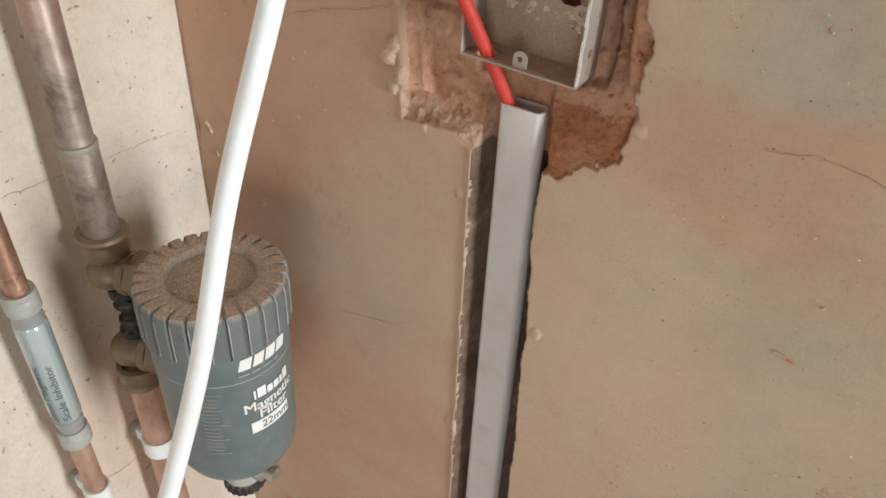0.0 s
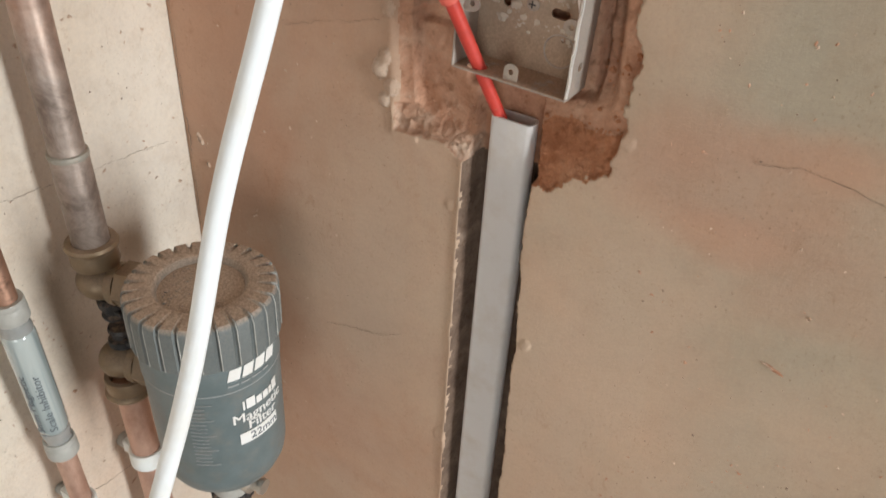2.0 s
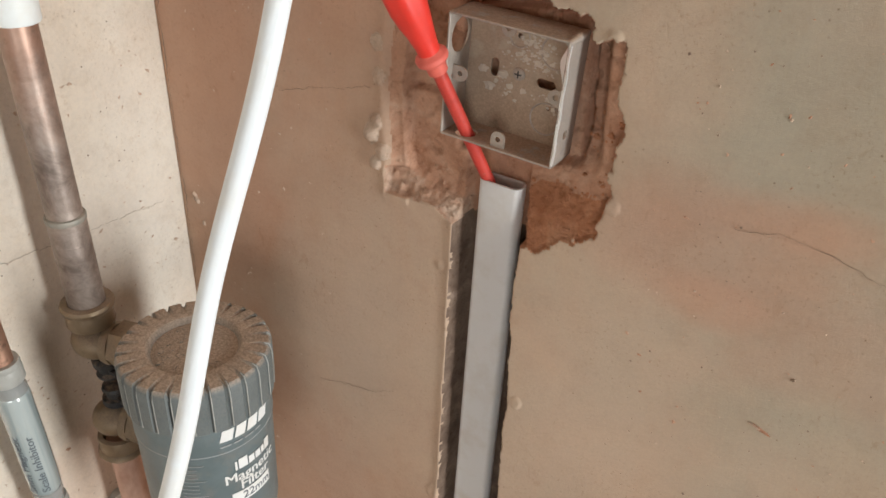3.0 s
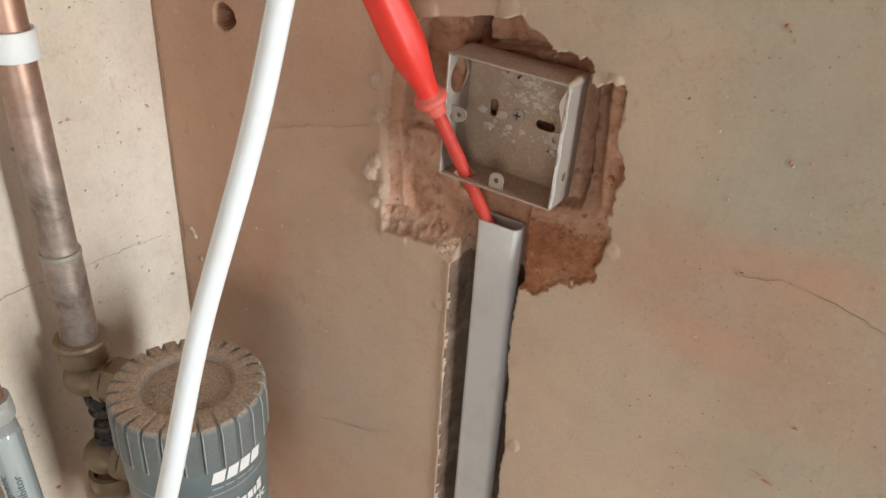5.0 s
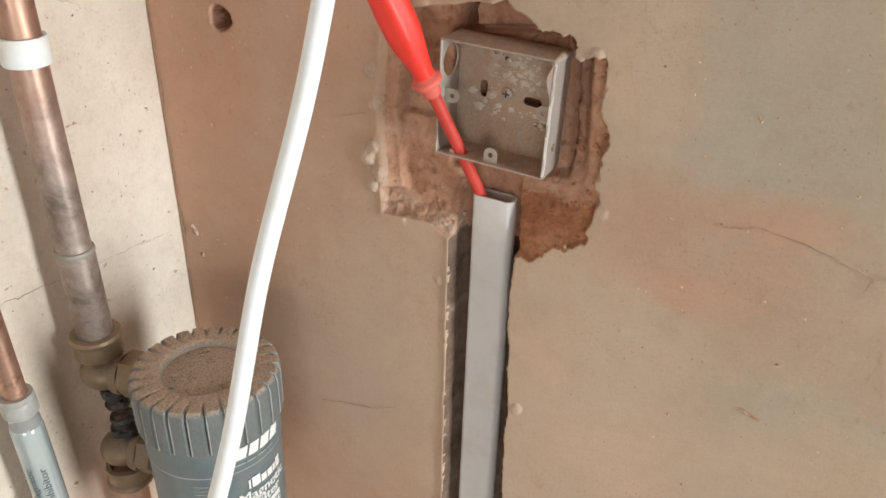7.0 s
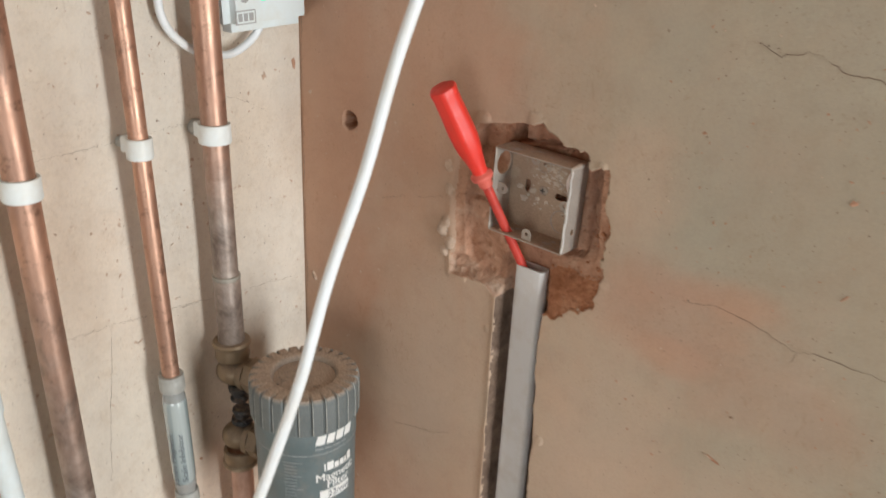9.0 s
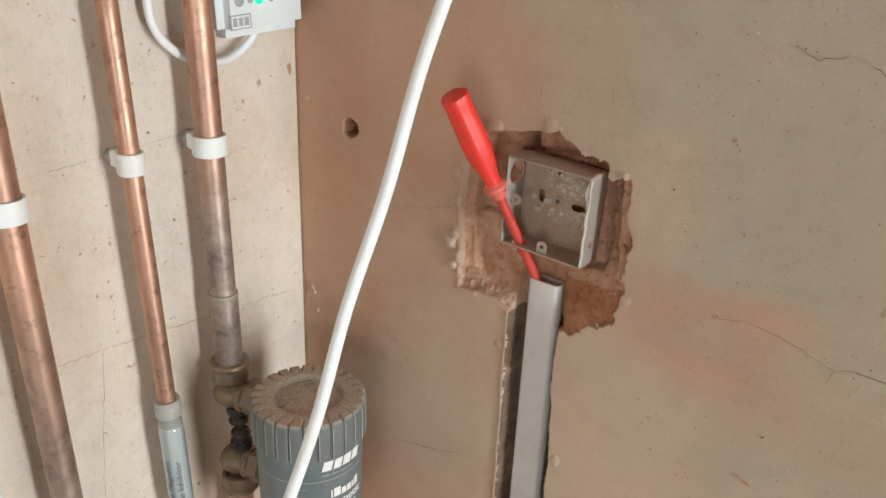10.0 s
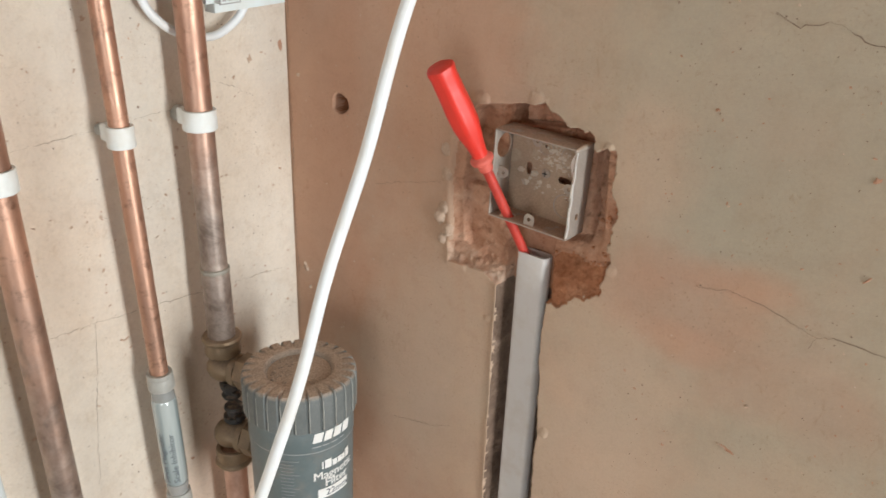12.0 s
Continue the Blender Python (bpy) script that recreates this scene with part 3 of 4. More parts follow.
EAST = Matrix(((0, 0, 1, 2.2), (1, 0, 0, 0), (0, 1, 0, 0), (0, 0, 0, 1)))
SOUTH = Matrix(((1, 0, 0, 0), (0, 0, -1, -2.4), (0, 1, 0, 0), (0, 0, 0, 1)))
pierced_wall("wall_east", [(-2.4, 0), (-0.001, 0), (-0.001, 2.4), (-2.4, 2.4)], [(-0.66, 0.31), (-0.10, 0.31), (-0.10, 2.01), (-0.66, 2.01)], EAST)
pierced_wall("wall_south", [(-0.12, 0), (2.32, 0), (2.32, 2.4), (-0.12, 2.4)], [(1.07, 0.44), (2.13, 0.44), (2.13, 1.74), (1.07, 1.74)], SOUTH)
window("window_1", EAST, -0.66, -0.10, 0.31, 2.01)
# made-up opening, added only to house the fill lamp
window("fill_window", SOUTH, 1.07, 2.13, 0.44, 1.74)


# ---- marks on the walls ----
def crack(points, width, seed, host, at):
    """A jagged hairline, a thin dark groove lip laid on the face; at(u, z) gives its place."""
    rnd, bm, prev, line = random.Random(seed), bmesh.new(), None, []
    for (u0, z0), (u1, z1) in zip(points, points[1:]):
        n = max(2, int(math.hypot(u1 - u0, z1 - z0) / 0.0028))
        line += [(u0 + (u1 - u0) * i / n + rnd.gauss(0, 0.00055), z0 + (z1 - z0) * i / n + rnd.gauss(0, 0.00055)) for i in range(n)]
    line.append(points[-1])
    for i, (u, z) in enumerate(line):
        a, b = line[max(0, i - 1)], line[min(len(line) - 1, i + 1)]
        du, dz = b[0] - a[0], b[1] - a[1]
        q = math.hypot(du, dz) or 1
        w = 0.62 * width * (0.25 + 0.75 * math.sin(math.pi * (i + 0.5) / len(line))) * rnd.uniform(0.4, 1.3) * (1.0 if math.sin(i * 0.37 + seed) + 0.6 * math.sin(i * 0.91 + 2 * seed) > -0.25 else 0.12)
        row = [bm.verts.new(at(u - dz / q * w / 2, z + du / q * w / 2, 0)), bm.verts.new(at(u, z, 0.00025)), bm.verts.new(at(u + dz / q * w / 2, z - du / q * w / 2, 0))]
        if prev:
            for j in (0, 1):
                bm.faces.new((prev[j], prev[j + 1], row[j + 1], row[j]))
        prev = row
    return part("crack", bm, M_CRACK, host)


def on_north(u, z, lift):
    d = wall_skin(np.array([u]), np.array([z]))
    return Vector((u, float(d[0]) - 0.0004 - lift, z))


def on_west(u, z, lift):
    p, _ = west_face(np.array([u]), np.array([z]))
    return Vector((float(p[0][0]) + 0.0004 + lift, u, z))


for s, (w, pts) in enumerate(((0.0011, ((0.4213, 1.3672), (0.4279, 1.3639), (0.4367, 1.3595), (0.4488, 1.3639), (0.4587, 1.3639), (0.4719, 1.3562), (0.5049, 1.3518))),
                              (0.0008, ((0.4037, 1.1846), (0.429, 1.189), (0.4565, 1.1846), (0.484, 1.1758), (0.495, 1.1791), (0.5203, 1.178), (0.5786, 1.1769))),
                              (0.0007, ((0.484, 1.1758), (0.4818, 1.167))),
                              (0.0004, ((0.0891, 1.1791), (0.1254, 1.1912), (0.1562, 1.1989), (0.1859, 1.2077))),
                              (0.0004, ((0.1331, 0.9514), (0.1617, 0.9591), (0.1837, 0.9635), (0.2035, 0.9734))))):
    crack(pts, w, s, wall_north, on_north)
for s, (z0, z1) in enumerate(((1.40, 1.27), (1.25, 1.12), (1.13, 1.00), (1.02, 0.86), (0.84, 0.74))):
    crack(((0.0025, z0), (0.0035, (z0 + z1) / 2), (0.0025, z1)), 0.0014, 80 + s, wall_north, on_north)
for s, (w, pts) in enumerate(((0.0005, ((-0.3157, 1.2429), (-0.2541, 1.2462), (-0.1903, 1.2495), (-0.1342, 1.2539), (-0.0913, 1.2495))),
                              (0.0004, ((-0.2717, 1.0955), (-0.2156, 1.0933), (-0.1584, 1.0878), (-0.0858, 1.0812), (-0.0176, 1.0757))),
                              (0.0004, ((-0.2145, 1.0922), (-0.2189, 1.0548), (-0.2255, 1.0097), (-0.2332, 0.9404))),
                              (0.0008, ((-0.1606, 0.8095), (-0.1375, 0.8029), (-0.0935, 0.8007), (-0.0275, 0.7941))),
                              (0.0004, ((-0.0847, 1.2715), (-0.0605, 1.2627), (-0.0407, 1.2517))))):
    crack(pts, w, 40 + s, wall_west, on_west)


def rubble_lumps(name, count, seed, u_range, z_range, size, material):
    """Broken lumps bedded in the floor of the recess."""
    rnd, bm = random.Random(seed), bmesh.new()
    for _ in range(count):
        u, z, q = rnd.uniform(*u_range), rnd.uniform(*z_range), size * rnd.lognormvariate(0, 0.5)
        d, kind = right_wall_depth(np.array([u]), np.array([z]))
        if kind[0] not in (1, 2, 5):
            continue
        vs = bmesh.ops.create_icosphere(bm, subdivisions=1, radius=q)["verts"]
        ph = rnd.uniform(0, 50)
        for v in vs:
            n = 1 + 0.45 * noise.noise(v.co / q * 1.3 + Vector((ph, 0, 0)))
            v.co = Vector((u + v.co.x * n * 1.1, float(d[0]) + v.co.y * n * 0.6, z + v.co.z * n))
    ob = part(name, bm, material, wall_north, "", 0)
    ob["kind"] = "stuff"
    return ob


rubble_lumps("brick_crumb", 70, 31, (0.3113, 0.341), (1.1395, 1.2198), 0.0008, M_BRICK)
rubble_lumps("brick_crumb", 90, 32, (0.2882, 0.3366), (1.1318, 1.1769), 0.0007, M_BRICK)
rubble_lumps("render_crumb", 110, 33, (0.1991, 0.2464), (1.1307, 1.1637), 0.0007, M_SAND)


def pebbles(name, count, seed, host, at, u_range, z_range, size, material, label):
    """Many specks of grit stuck to the face of a wall, as one sheet of small bumps."""
    rnd, bm = random.Random(seed), bmesh.new()
    for _ in range(count):
        u, z, r = rnd.uniform(*u_range), rnd.uniform(*z_range), size * rnd.lognormvariate(0, 0.32)
        if material is M_SPLAT and 0.165 < u < 0.365 and z < 1.31:
            continue
        rim = [bm.verts.new(at(u + r * rnd.uniform(0.6, 1.2) * math.cos(a), z + r * rnd.uniform(0.6, 1.2) * math.sin(a), -0.0002)) for a in (math.pi / 3 * i for i in range(6))]
        top = bm.verts.new(at(u, z, r * 0.45))
        for i in range(6):
            bm.faces.new((rim[i], rim[(i + 1) % 6], top))
    bmesh.ops.recalc_face_normals(bm, faces=bm.faces)
    ob = part(name, bm, material, host, label)
    ob["kind"] = "stuff"
    return ob


pebbles("grit", 130, 5, wall_north, on_north, (0.02, 0.6), (0.75, 1.4), 0.0007, M_SPLAT, "pale grit stuck in the plaster")
pebbles("speck", 420, 6, wall_north, on_north, (0.362, 0.60), (0.85, 1.4), 0.00042, M_CRACK, "dark pin holes")
pebbles("speck", 70, 7, wall_north, on_north, (0.02, 0.16), (0.75, 1.4), 0.00042, M_CRACK, "dark pin holes")
pebbles("speck", 260, 8, wall_west, on_west, (-0.36, -0.01), (0.75, 1.4), 0.00045, M_CRACK, "dark pin holes")
pebbles("grit", 90, 9, wall_west, on_west, (-0.36, -0.02), (0.75, 1.4), 0.0008, M_WALL_LEFT, "grit stuck in the plaster")


def flakes(name, count, seed, host, at, u_range, z_range, size, material, label):
    """Small broken scabs and shallow pits of many outlines, thick in some places and rare in others."""
    rnd, bm = random.Random(seed), bmesh.new()
    while count:
        u, z, r = rnd.uniform(*u_range), rnd.uniform(*z_range), size * rnd.lognormvariate(0, 0.5)
        if noise.noise(Vector((u * 14, seed, z * 14))) < rnd.uniform(-0.5, 0.55) or (host is wall_north and 0.16 < u < 0.36 and z < 1.31):
            continue
        count -= 1
        lean, thin = rnd.uniform(0, 3.14), rnd.uniform(0.25, 0.8)
        rim = []
        for i in range(9):
            a, q = 2 * math.pi * i / 9, r * rnd.uniform(0.5, 1.3)
            x, y = q * math.cos(a), q * thin * math.sin(a)
            rim.append(bm.verts.new(at(u + x * math.cos(lean) - y * math.sin(lean), z + x * math.sin(lean) + y * math.cos(lean), -0.0001)))
        mid = bm.verts.new(at(u, z, min(r * 0.3, 0.0005)))
        for i in range(9):
            bm.faces.new((rim[i], rim[(i + 1) % 9], mid))
    bmesh.ops.recalc_face_normals(bm, faces=bm.faces)
    ob = part(name, bm, material, host, label, 0)
    ob["kind"] = "stuff"
    return ob


flakes("plaster_flake", 420, 51, wall_west, on_west, (-0.36, -0.008), (0.75, 1.42), 0.0011, M_SPLAT, "tan broken skin of the plaster")
flakes("plaster_flake", 110, 52, wall_west, on_west, (-0.36, -0.008), (0.75, 1.42), 0.0006, M_SAND, "brown broken skin of the plaster")
flakes("plaster_flake", 300, 53, wall_north, on_north, (0.36, 0.62), (0.9, 1.42), 0.0007, M_MORTAR, "brown pitted skin of the plaster")
flakes("plaster_flake", 150, 55, wall_north, on_north, (0.008, 0.16), (0.75, 1.42), 0.0007, M_SPLAT, "pale broken skin of the plaster")


def blotch(name, u0, z0, ru, rz, turn, seed, material, host, at, lift=0.0006, label=""):
    """An uneven flake or scab lying on a wall."""
    rnd, bm, n = random.Random(seed), bmesh.new(), 30
    ph = [rnd.uniform(0, 6.28) for _ in range(4)]
    rings = []
    for k in (1.0, 0.8, 0.4):
        row = []
        for i in range(n):
            a = 2 * math.pi * i / n
            q = k * (1 + 0.16 * math.sin(2 * a + ph[0]) + 0.12 * math.sin(3 * a + ph[1]) + 0.09 * math.sin(7 * a + ph[2]) + 0.06 * math.sin(11 * a + ph[3]))
            x, y = ru * q * math.cos(a), rz * q * math.sin(a)
            row.append(bm.verts.new(at(u0 + x * math.cos(turn) - y * math.sin(turn), z0 + x * math.sin(turn) + y * math.cos(turn), lift * (-0.3 if k == 1 else rnd.uniform(0.5, 1.1)))))
        rings.append(row)
    for a, b in zip(rings, rings[1:]):
        for i in range(n):
            bm.faces.new((a[i], a[(i + 1) % n], b[(i + 1) % n], b[i]))
    bm.faces.new(rings[-1])
    bmesh.ops.recalc_face_normals(bm, faces=bm.faces)
    return part(name, bm, material, host, label)


blotch("plaster_chip", 0.4532, 1.1098, 0.0012, 0.0011, 0.2, 1, M_SPLAT, wall_north, on_north, 0.001, "white chip")
blotch("gouge", 0.4465, 1.0705, 0.0056, 0.0011, -0.45, 2, M_MORTAR, wall_north, on_north, 0.0004, "scratched gouge")
blotch("gouge", 0.4425, 1.0718, 0.0035, 0.0007, -0.3, 3, M_SPLAT, wall_north, on_north, 0.0008)
blotch("scrape", 0.5280, 0.9830, 0.036, 0.0125, -0.05, 4, M_SPLAT, wall_north, on_north, 0.0008, "scraped rough patch")
blotch("plaster_chip", 0.0154, 1.0757, 0.0022, 0.0045, 0.5, 5, M_SPLAT, wall_north, on_north, 0.002, "pale chip by the corner")
blotch("plaster_chip", 0.0209, 1.0548, 0.0015, 0.002, 0.3, 6, M_SPLAT, wall_north, on_north, 0.0014)
blotch("scrape", 0.0627, 0.6511, 0.013, 0.007, 0.2, 7, M_MORTAR, wall_north, on_north, 0.002)
blotch("scrape", -0.0077, 1.2924, 0.0018, 0.006, 0.1, 8, M_MORTAR, wall_west, on_west, 0.0006)


# ---- metal back box in the recess ----
BOX = Matrix.Translation((0.2745, 0.0137, 1.2287)) @ Matrix(((1, 0, 0, 0), (0, 0, -1, 0), (0, 1, 0, 0), (0, 0, 0, 1))) @ Matrix.Rotation(radians(-1.8), 4, "Z")
box = thing("socket_back_box", "dusty galvanised metal socket box set askew in the wall", "back box", BOX)
H, DEEP, T = 0.0348, 0.0245, 0.0012
slots = [slot_of(-0.0165, 0.0025, 0.0105, 0.005, radians(90)), slot_of(0.0152, 0.0005, 0.0115, 0.0052, radians(-2)), ring_of(0.0185, -0.0125, 0.0013, n=12), ring_of(-0.0035, 0.023, 0.0014, n=12)]
back = plate(bmesh.new(), [(-H, -H), (H, -H), (H, H), (-H, H)], slots, T)
part("back_plate", back, M_STEEL_BACK, box)


def side_plate(turn, holes):
    """One side of the box, standing on the edge that faces turn degrees."""
    bm = plate(bmesh.new(), [(-H, 0), (H, 0), (H, DEEP - 0.002), (H - 0.0012, DEEP), (-H + 0.0012, DEEP), (-H, DEEP - 0.002)], holes, T)
    m = Matrix.Rotation(radians(turn), 4, "Z") @ Matrix.Translation((0, -H, 0)) @ Matrix.Rotation(radians(90), 4, "X") @ Matrix.Translation((0, 0, -T))
    bmesh.ops.transform(bm, matrix=m, verts=bm.verts)
    return bm


part("side_plate", side_plate(0, [ring_of(-0.0226, 0.0165, 0.0064, n=24)]), M_STEEL, box)
part("side_plate", side_plate(90, [ring_of(-0.019, 0.0125, 0.0026, n=14)]), M_STEEL, box)
part("side_plate", side_plate(180, []), M_STEEL, box)
part("side_plate", side_plate(270, [ring_of(-0.0195, 0.0125, 0.0095, n=24), slot_of(0.002, 0.0155, 0.008, 0.003, radians(90))]), M_STEEL, box)
# folded rims, knockout rings, lugs and the fixing screw
for turn in (0, 90, 180, 270):
    m = Matrix.Rotation(radians(turn), 4, "Z")
    bm = sweep(bmesh.new(), [(-H + 0.0006, -H + 0.0006, DEEP), (H - 0.0006, -H + 0.0006, DEEP)], 0.00075, 10)
    bmesh.ops.transform(bm, matrix=m, verts=bm.verts)
    part("rim", bm, M_STEEL, box)
    lug = plate(bmesh.new(), [(-0.0042, 0), (0.0042, 0)] + [(0.0042 * math.cos(a), 0.0052 + 0.0042 * math.sin(a)) for a in (math.pi * i / 8 for i in range(9))], [ring_of(0, 0.0048, 0.0016, n=12)], 0.0011)
    deep = {0: DEEP - 0.003, 90: DEEP - 0.007, 180: 0.010, 270: DEEP - 0.007}[turn]
    bmesh.ops.transform(lug, matrix=m @ Matrix.Translation(({0: 0.0005, 90: 0.002, 180: 0.006, 270: -0.0}[turn], -H + T, deep)), verts=lug.verts)
    part("lug", lug, M_STEEL, box, "punched fixing lug")
for x, y, r in ((0.019, 0.019, 0.0095), (0.0175, -0.019, 0.0095), (-0.0035, 0.0225, 0.0062)):
    part("knockout", lathe(bmesh.new(), [(r, T), (r, T + 0.0003), (r - 0.0005, T + 0.0004), (r - 0.001, T)], 36, Matrix.Translation((x, y, 0))), M_STEEL, box)
bm = lathe(bmesh.new(), [(0, T + 0.0016), (0.0022, T + 0.0015), (0.0036, T + 0.0007), (0.0038, T)], 24, Matrix.Translation((-0.0014, 0.0022, 0)))
screw = part("screw", bm, M_STEEL, box, "cross-head fixing screw")
bm = block(block(bmesh.new(), (-0.0035, 0.0018, T + 0.0012), (0.0007, 0.0026, T + 0.00175)), (-0.0018, 0.0001, T + 0.0012), (-0.0010, 0.0043, T + 0.00172))
part("screw_slot", bm, M_BLACK, screw)
# bright front edge of one side, its upper end bent inwards
bm, prev = bmesh.new(), None
for i in range(33):
    y = 0.0325 - 0.065 * i / 32
    fold = math.exp(-((y - 0.022) / 0.008) ** 2)
    w = 0.0005 + 0.0046 * fold + 0.0007 * math.exp(-((y + 0.004) / 0.006) ** 2)
    top = DEEP + 0.0009 + 0.0006 * math.sin(y * 320)
    row = [bm.verts.new(p) for p in ((H + 0.0004, y, top - 0.0022), (H + 0.0006, y, top), (H - w, y, top - 0.0035 * fold), (H - w, y, top - 0.0008 - 0.0035 * fold), (H - 0.0003, y, top - 0.0011))]
    if prev:
        for j in range(5):
            bm.faces.new((prev[j], prev[(j + 1) % 5], row[(j + 1) % 5], row[j]))
    else:
        bm.faces.new(row)
    prev = row
bm.faces.new(prev)
bmesh.ops.recalc_face_normals(bm, faces=bm.faces)
part("bent_lip", bm, M_ZINC, box, "bent bright zinc edge")
part("corner_fold", sweep(bmesh.new(), [(0.0338, 0.0338, 0.004), (0.034, 0.034, 0.014), (0.0335, 0.0335, DEEP)], [0.0022, 0.0026, 0.0016], 10), M_STEEL, box)

rnd, bm = random.Random(77), bmesh.new()
for _ in range(190):
    cx, cy = rnd.choice(((0.006, 0.014), (0.013, 0.008), (0.010, 0.020), (-0.012, -0.008), (0.020, -0.008), (-0.003, 0.012)))
    x, y, q = rnd.gauss(cx, 0.005), rnd.gauss(cy, 0.005), 0.00045 * rnd.lognormvariate(0, 0.6)
    if max(abs(x), abs(y)) < 0.032 and min(math.hypot(x + 0.0014, y - 0.0022) - 0.0045, math.hypot((x + 0.0165) * 1.6, y - 0.0025) - 0.0065, math.hypot(x - 0.0152, (y - 0.0005) * 1.6) - 0.0075) > 0:
        for v in bmesh.ops.create_icosphere(bm, subdivisions=2, radius=q)["verts"]:
            n = 1 + 0.7 * noise.noise(v.co / q * 1.4 + Vector((x * 900, y * 900, 0)))
            v.co = Vector((x + v.co.x * 1.5 * n, y + v.co.y * 1.2 * n, T + v.co.z * 0.45 * n))
flecks = part("plaster_fleck", bm, M_CRUST, box, "pale crust of plaster flecks")
flecks["kind"] = "stuff"

# ---- oval conduit ----
conduit_top = Vector((0.2694, 0.0134, 1.1637))
fall = Vector((-0.004, 0.0, -1.0)).normalized()
ax_u = Vector((1, 0, 0))
ax_u = (ax_u - fall * ax_u.dot(fall)).normalized()
conduit = thing("oval_conduit", "grey-white oval plastic conduit standing in the wall chase", "conduit")


def oval(at, wide, thick, n=10):
    """A flat-faced section with rounded short sides."""
    end, pts = thick * 0.30, []
    for s in (1, -1):
        for i in range(n + 1):
            a = -math.pi / 2 + math.pi * i / n
            pts.append(at + ax_u * s * (wide / 2 - end + end * math.cos(a)) + Vector((0, s * thick / 2 * math.sin(a), 0)))
    return pts


def skin(bm, rows, closed):
    loops = [[bm.verts.new(p) for p in oval(*row)] for row in rows]
    for a, b in zip(loops, loops[1:]):
        for j in range(len(a)):
            bm.faces.new((a[j], a[(j + 1) % len(a)], b[(j + 1) % len(a)], b[j]))
    for loop in closed and (loops[0], loops[-1]):
        bm.faces.new(loop)
    bmesh.ops.recalc_face_normals(bm, faces=bm.faces)
    return bm


part("tube", skin(bmesh.new(), [(conduit_top + fall * 0.62, 0.0282, 0.0128), (conduit_top + fall * 0.0012, 0.0284, 0.0130)], ()), M_CONDUIT, conduit)
part("cut_end", skin(bmesh.new(), [(conduit_top + fall * 0.0012, 0.0284, 0.0130), (conduit_top + fall * 0.0003, 0.0286, 0.0132), (conduit_top, 0.0280, 0.0126), (conduit_top, 0.0262, 0.0106), (conduit_top + fall * 0.12, 0.0259, 0.0103)], ()), M_CONDUIT, conduit, "sawn open end")

# ---- screwdriver ----
tip, neck, butt = Vector((0.2629, 0.0176, 1.1505)), Vector((0.2400, -0.0260, 1.2426)), Vector((0.2255, -0.0610, 1.3135))
line = (butt - tip).normalized()
turn = line.to_track_quat("Z", "Y").to_matrix().to_4x4()
driver = thing("screwdriver", "red insulated screwdriver stuck through the metal box into the conduit", "screwdriver", Matrix.Translation(tip) @ turn)
L1, L2 = (neck - tip).length, (butt - tip).length
part("shaft", lathe(bmesh.new(), [(0, -0.01), (0.0030, -0.01), (0.0034, 0.0), (0.0037, 0.02), (0.0039, L1 - 0.004)], 24), M_RED_DULL, driver, "scuffed red sleeve over a steel shaft")
part("collar", lathe(bmesh.new(), [(0.0039, L1 - 0.008), (0.0054, L1 - 0.0075), (0.0058, L1 - 0.001), (0.0084, L1), (0.0090, L1 + 0.001), (0.0090, L1 + 0.0028), (0.0082, L1 + 0.004), (0.0066, L1 + 0.005), (0.006, L1 + 0.006)], 32), M_RED_DUSTY, driver, "flared guard collar")
LH = L2 - L1
prof = [(0.0050, 0.004), (0.0052, 0.010), (0.0062, 0.018), (0.0078, 0.026), (0.0088, 0.034), (0.0090, 0.045), (0.0086, 0.058), (0.0084, LH - 0.006), (0.0090, LH - 0.002), (0.0086, LH), (0.0070, LH + 0.0012), (0, LH + 0.0014)]
part("handle", lathe(bmesh.new(), [(r * 1.2, L1 + z) for r, z in prof], 48, wave=lambda a, i: 1 - (0.07 * (0.5 + 0.5 * math.cos(6 * a)) if 3 <= i <= 10 else 0.0)), M_RED, driver, "fluted red plastic handle")


# ---- pipes on the left wall ----
def p1(z, x=0.0286):
    return Vector((x, -0.1194 - 0.016 * (z - 1.279), z))


def p2(z, x=0.028):
    return Vector((x, -0.1890 - 0.034 * (z - 1.29), z))


def p3(z, x=0.0286):
    return Vector((x, -0.2790 - 0.025 * (z - 1.188), z))


def p4(z, x=0.030):
    return Vector((x, -0.3240 - 0.045 * (z - 0.98), z))


def pipe(name, run, z0, z1, r, material, label, parent=None):
    n = max(2, int((z1 - z0) / 0.1))
    bm = sweep(bmesh.new(), [run(z0 + (z1 - z0) * i / n) for i in range(n + 1)], r, 32)
    ob = part(name, bm, material, parent)
    return tagged(ob, label, "" if parent else "pipe", "" if parent else "pipes on the wall")


def bead(run, z, r, h, material, name, parent, label="", belly=0.0):
    """A ring, nut or sleeve round a pipe."""
    prof = [(r * 0.86, -h / 2), (r * 0.97, -h / 2 + 0.0006), (r, -h / 2 + 0.0016), (r + belly, 0), (r, h / 2 - 0.0016), (r * 0.97, h / 2 - 0.0006), (r * 0.86, h / 2)]
    m = Matrix.Translation(run(z)) @ (run(z + 0.01) - run(z)).to_track_quat("Z", "Y").to_matrix().to_4x4()
    return part(name, lathe(bmesh.new(), prof, 40, m), material, parent, label)


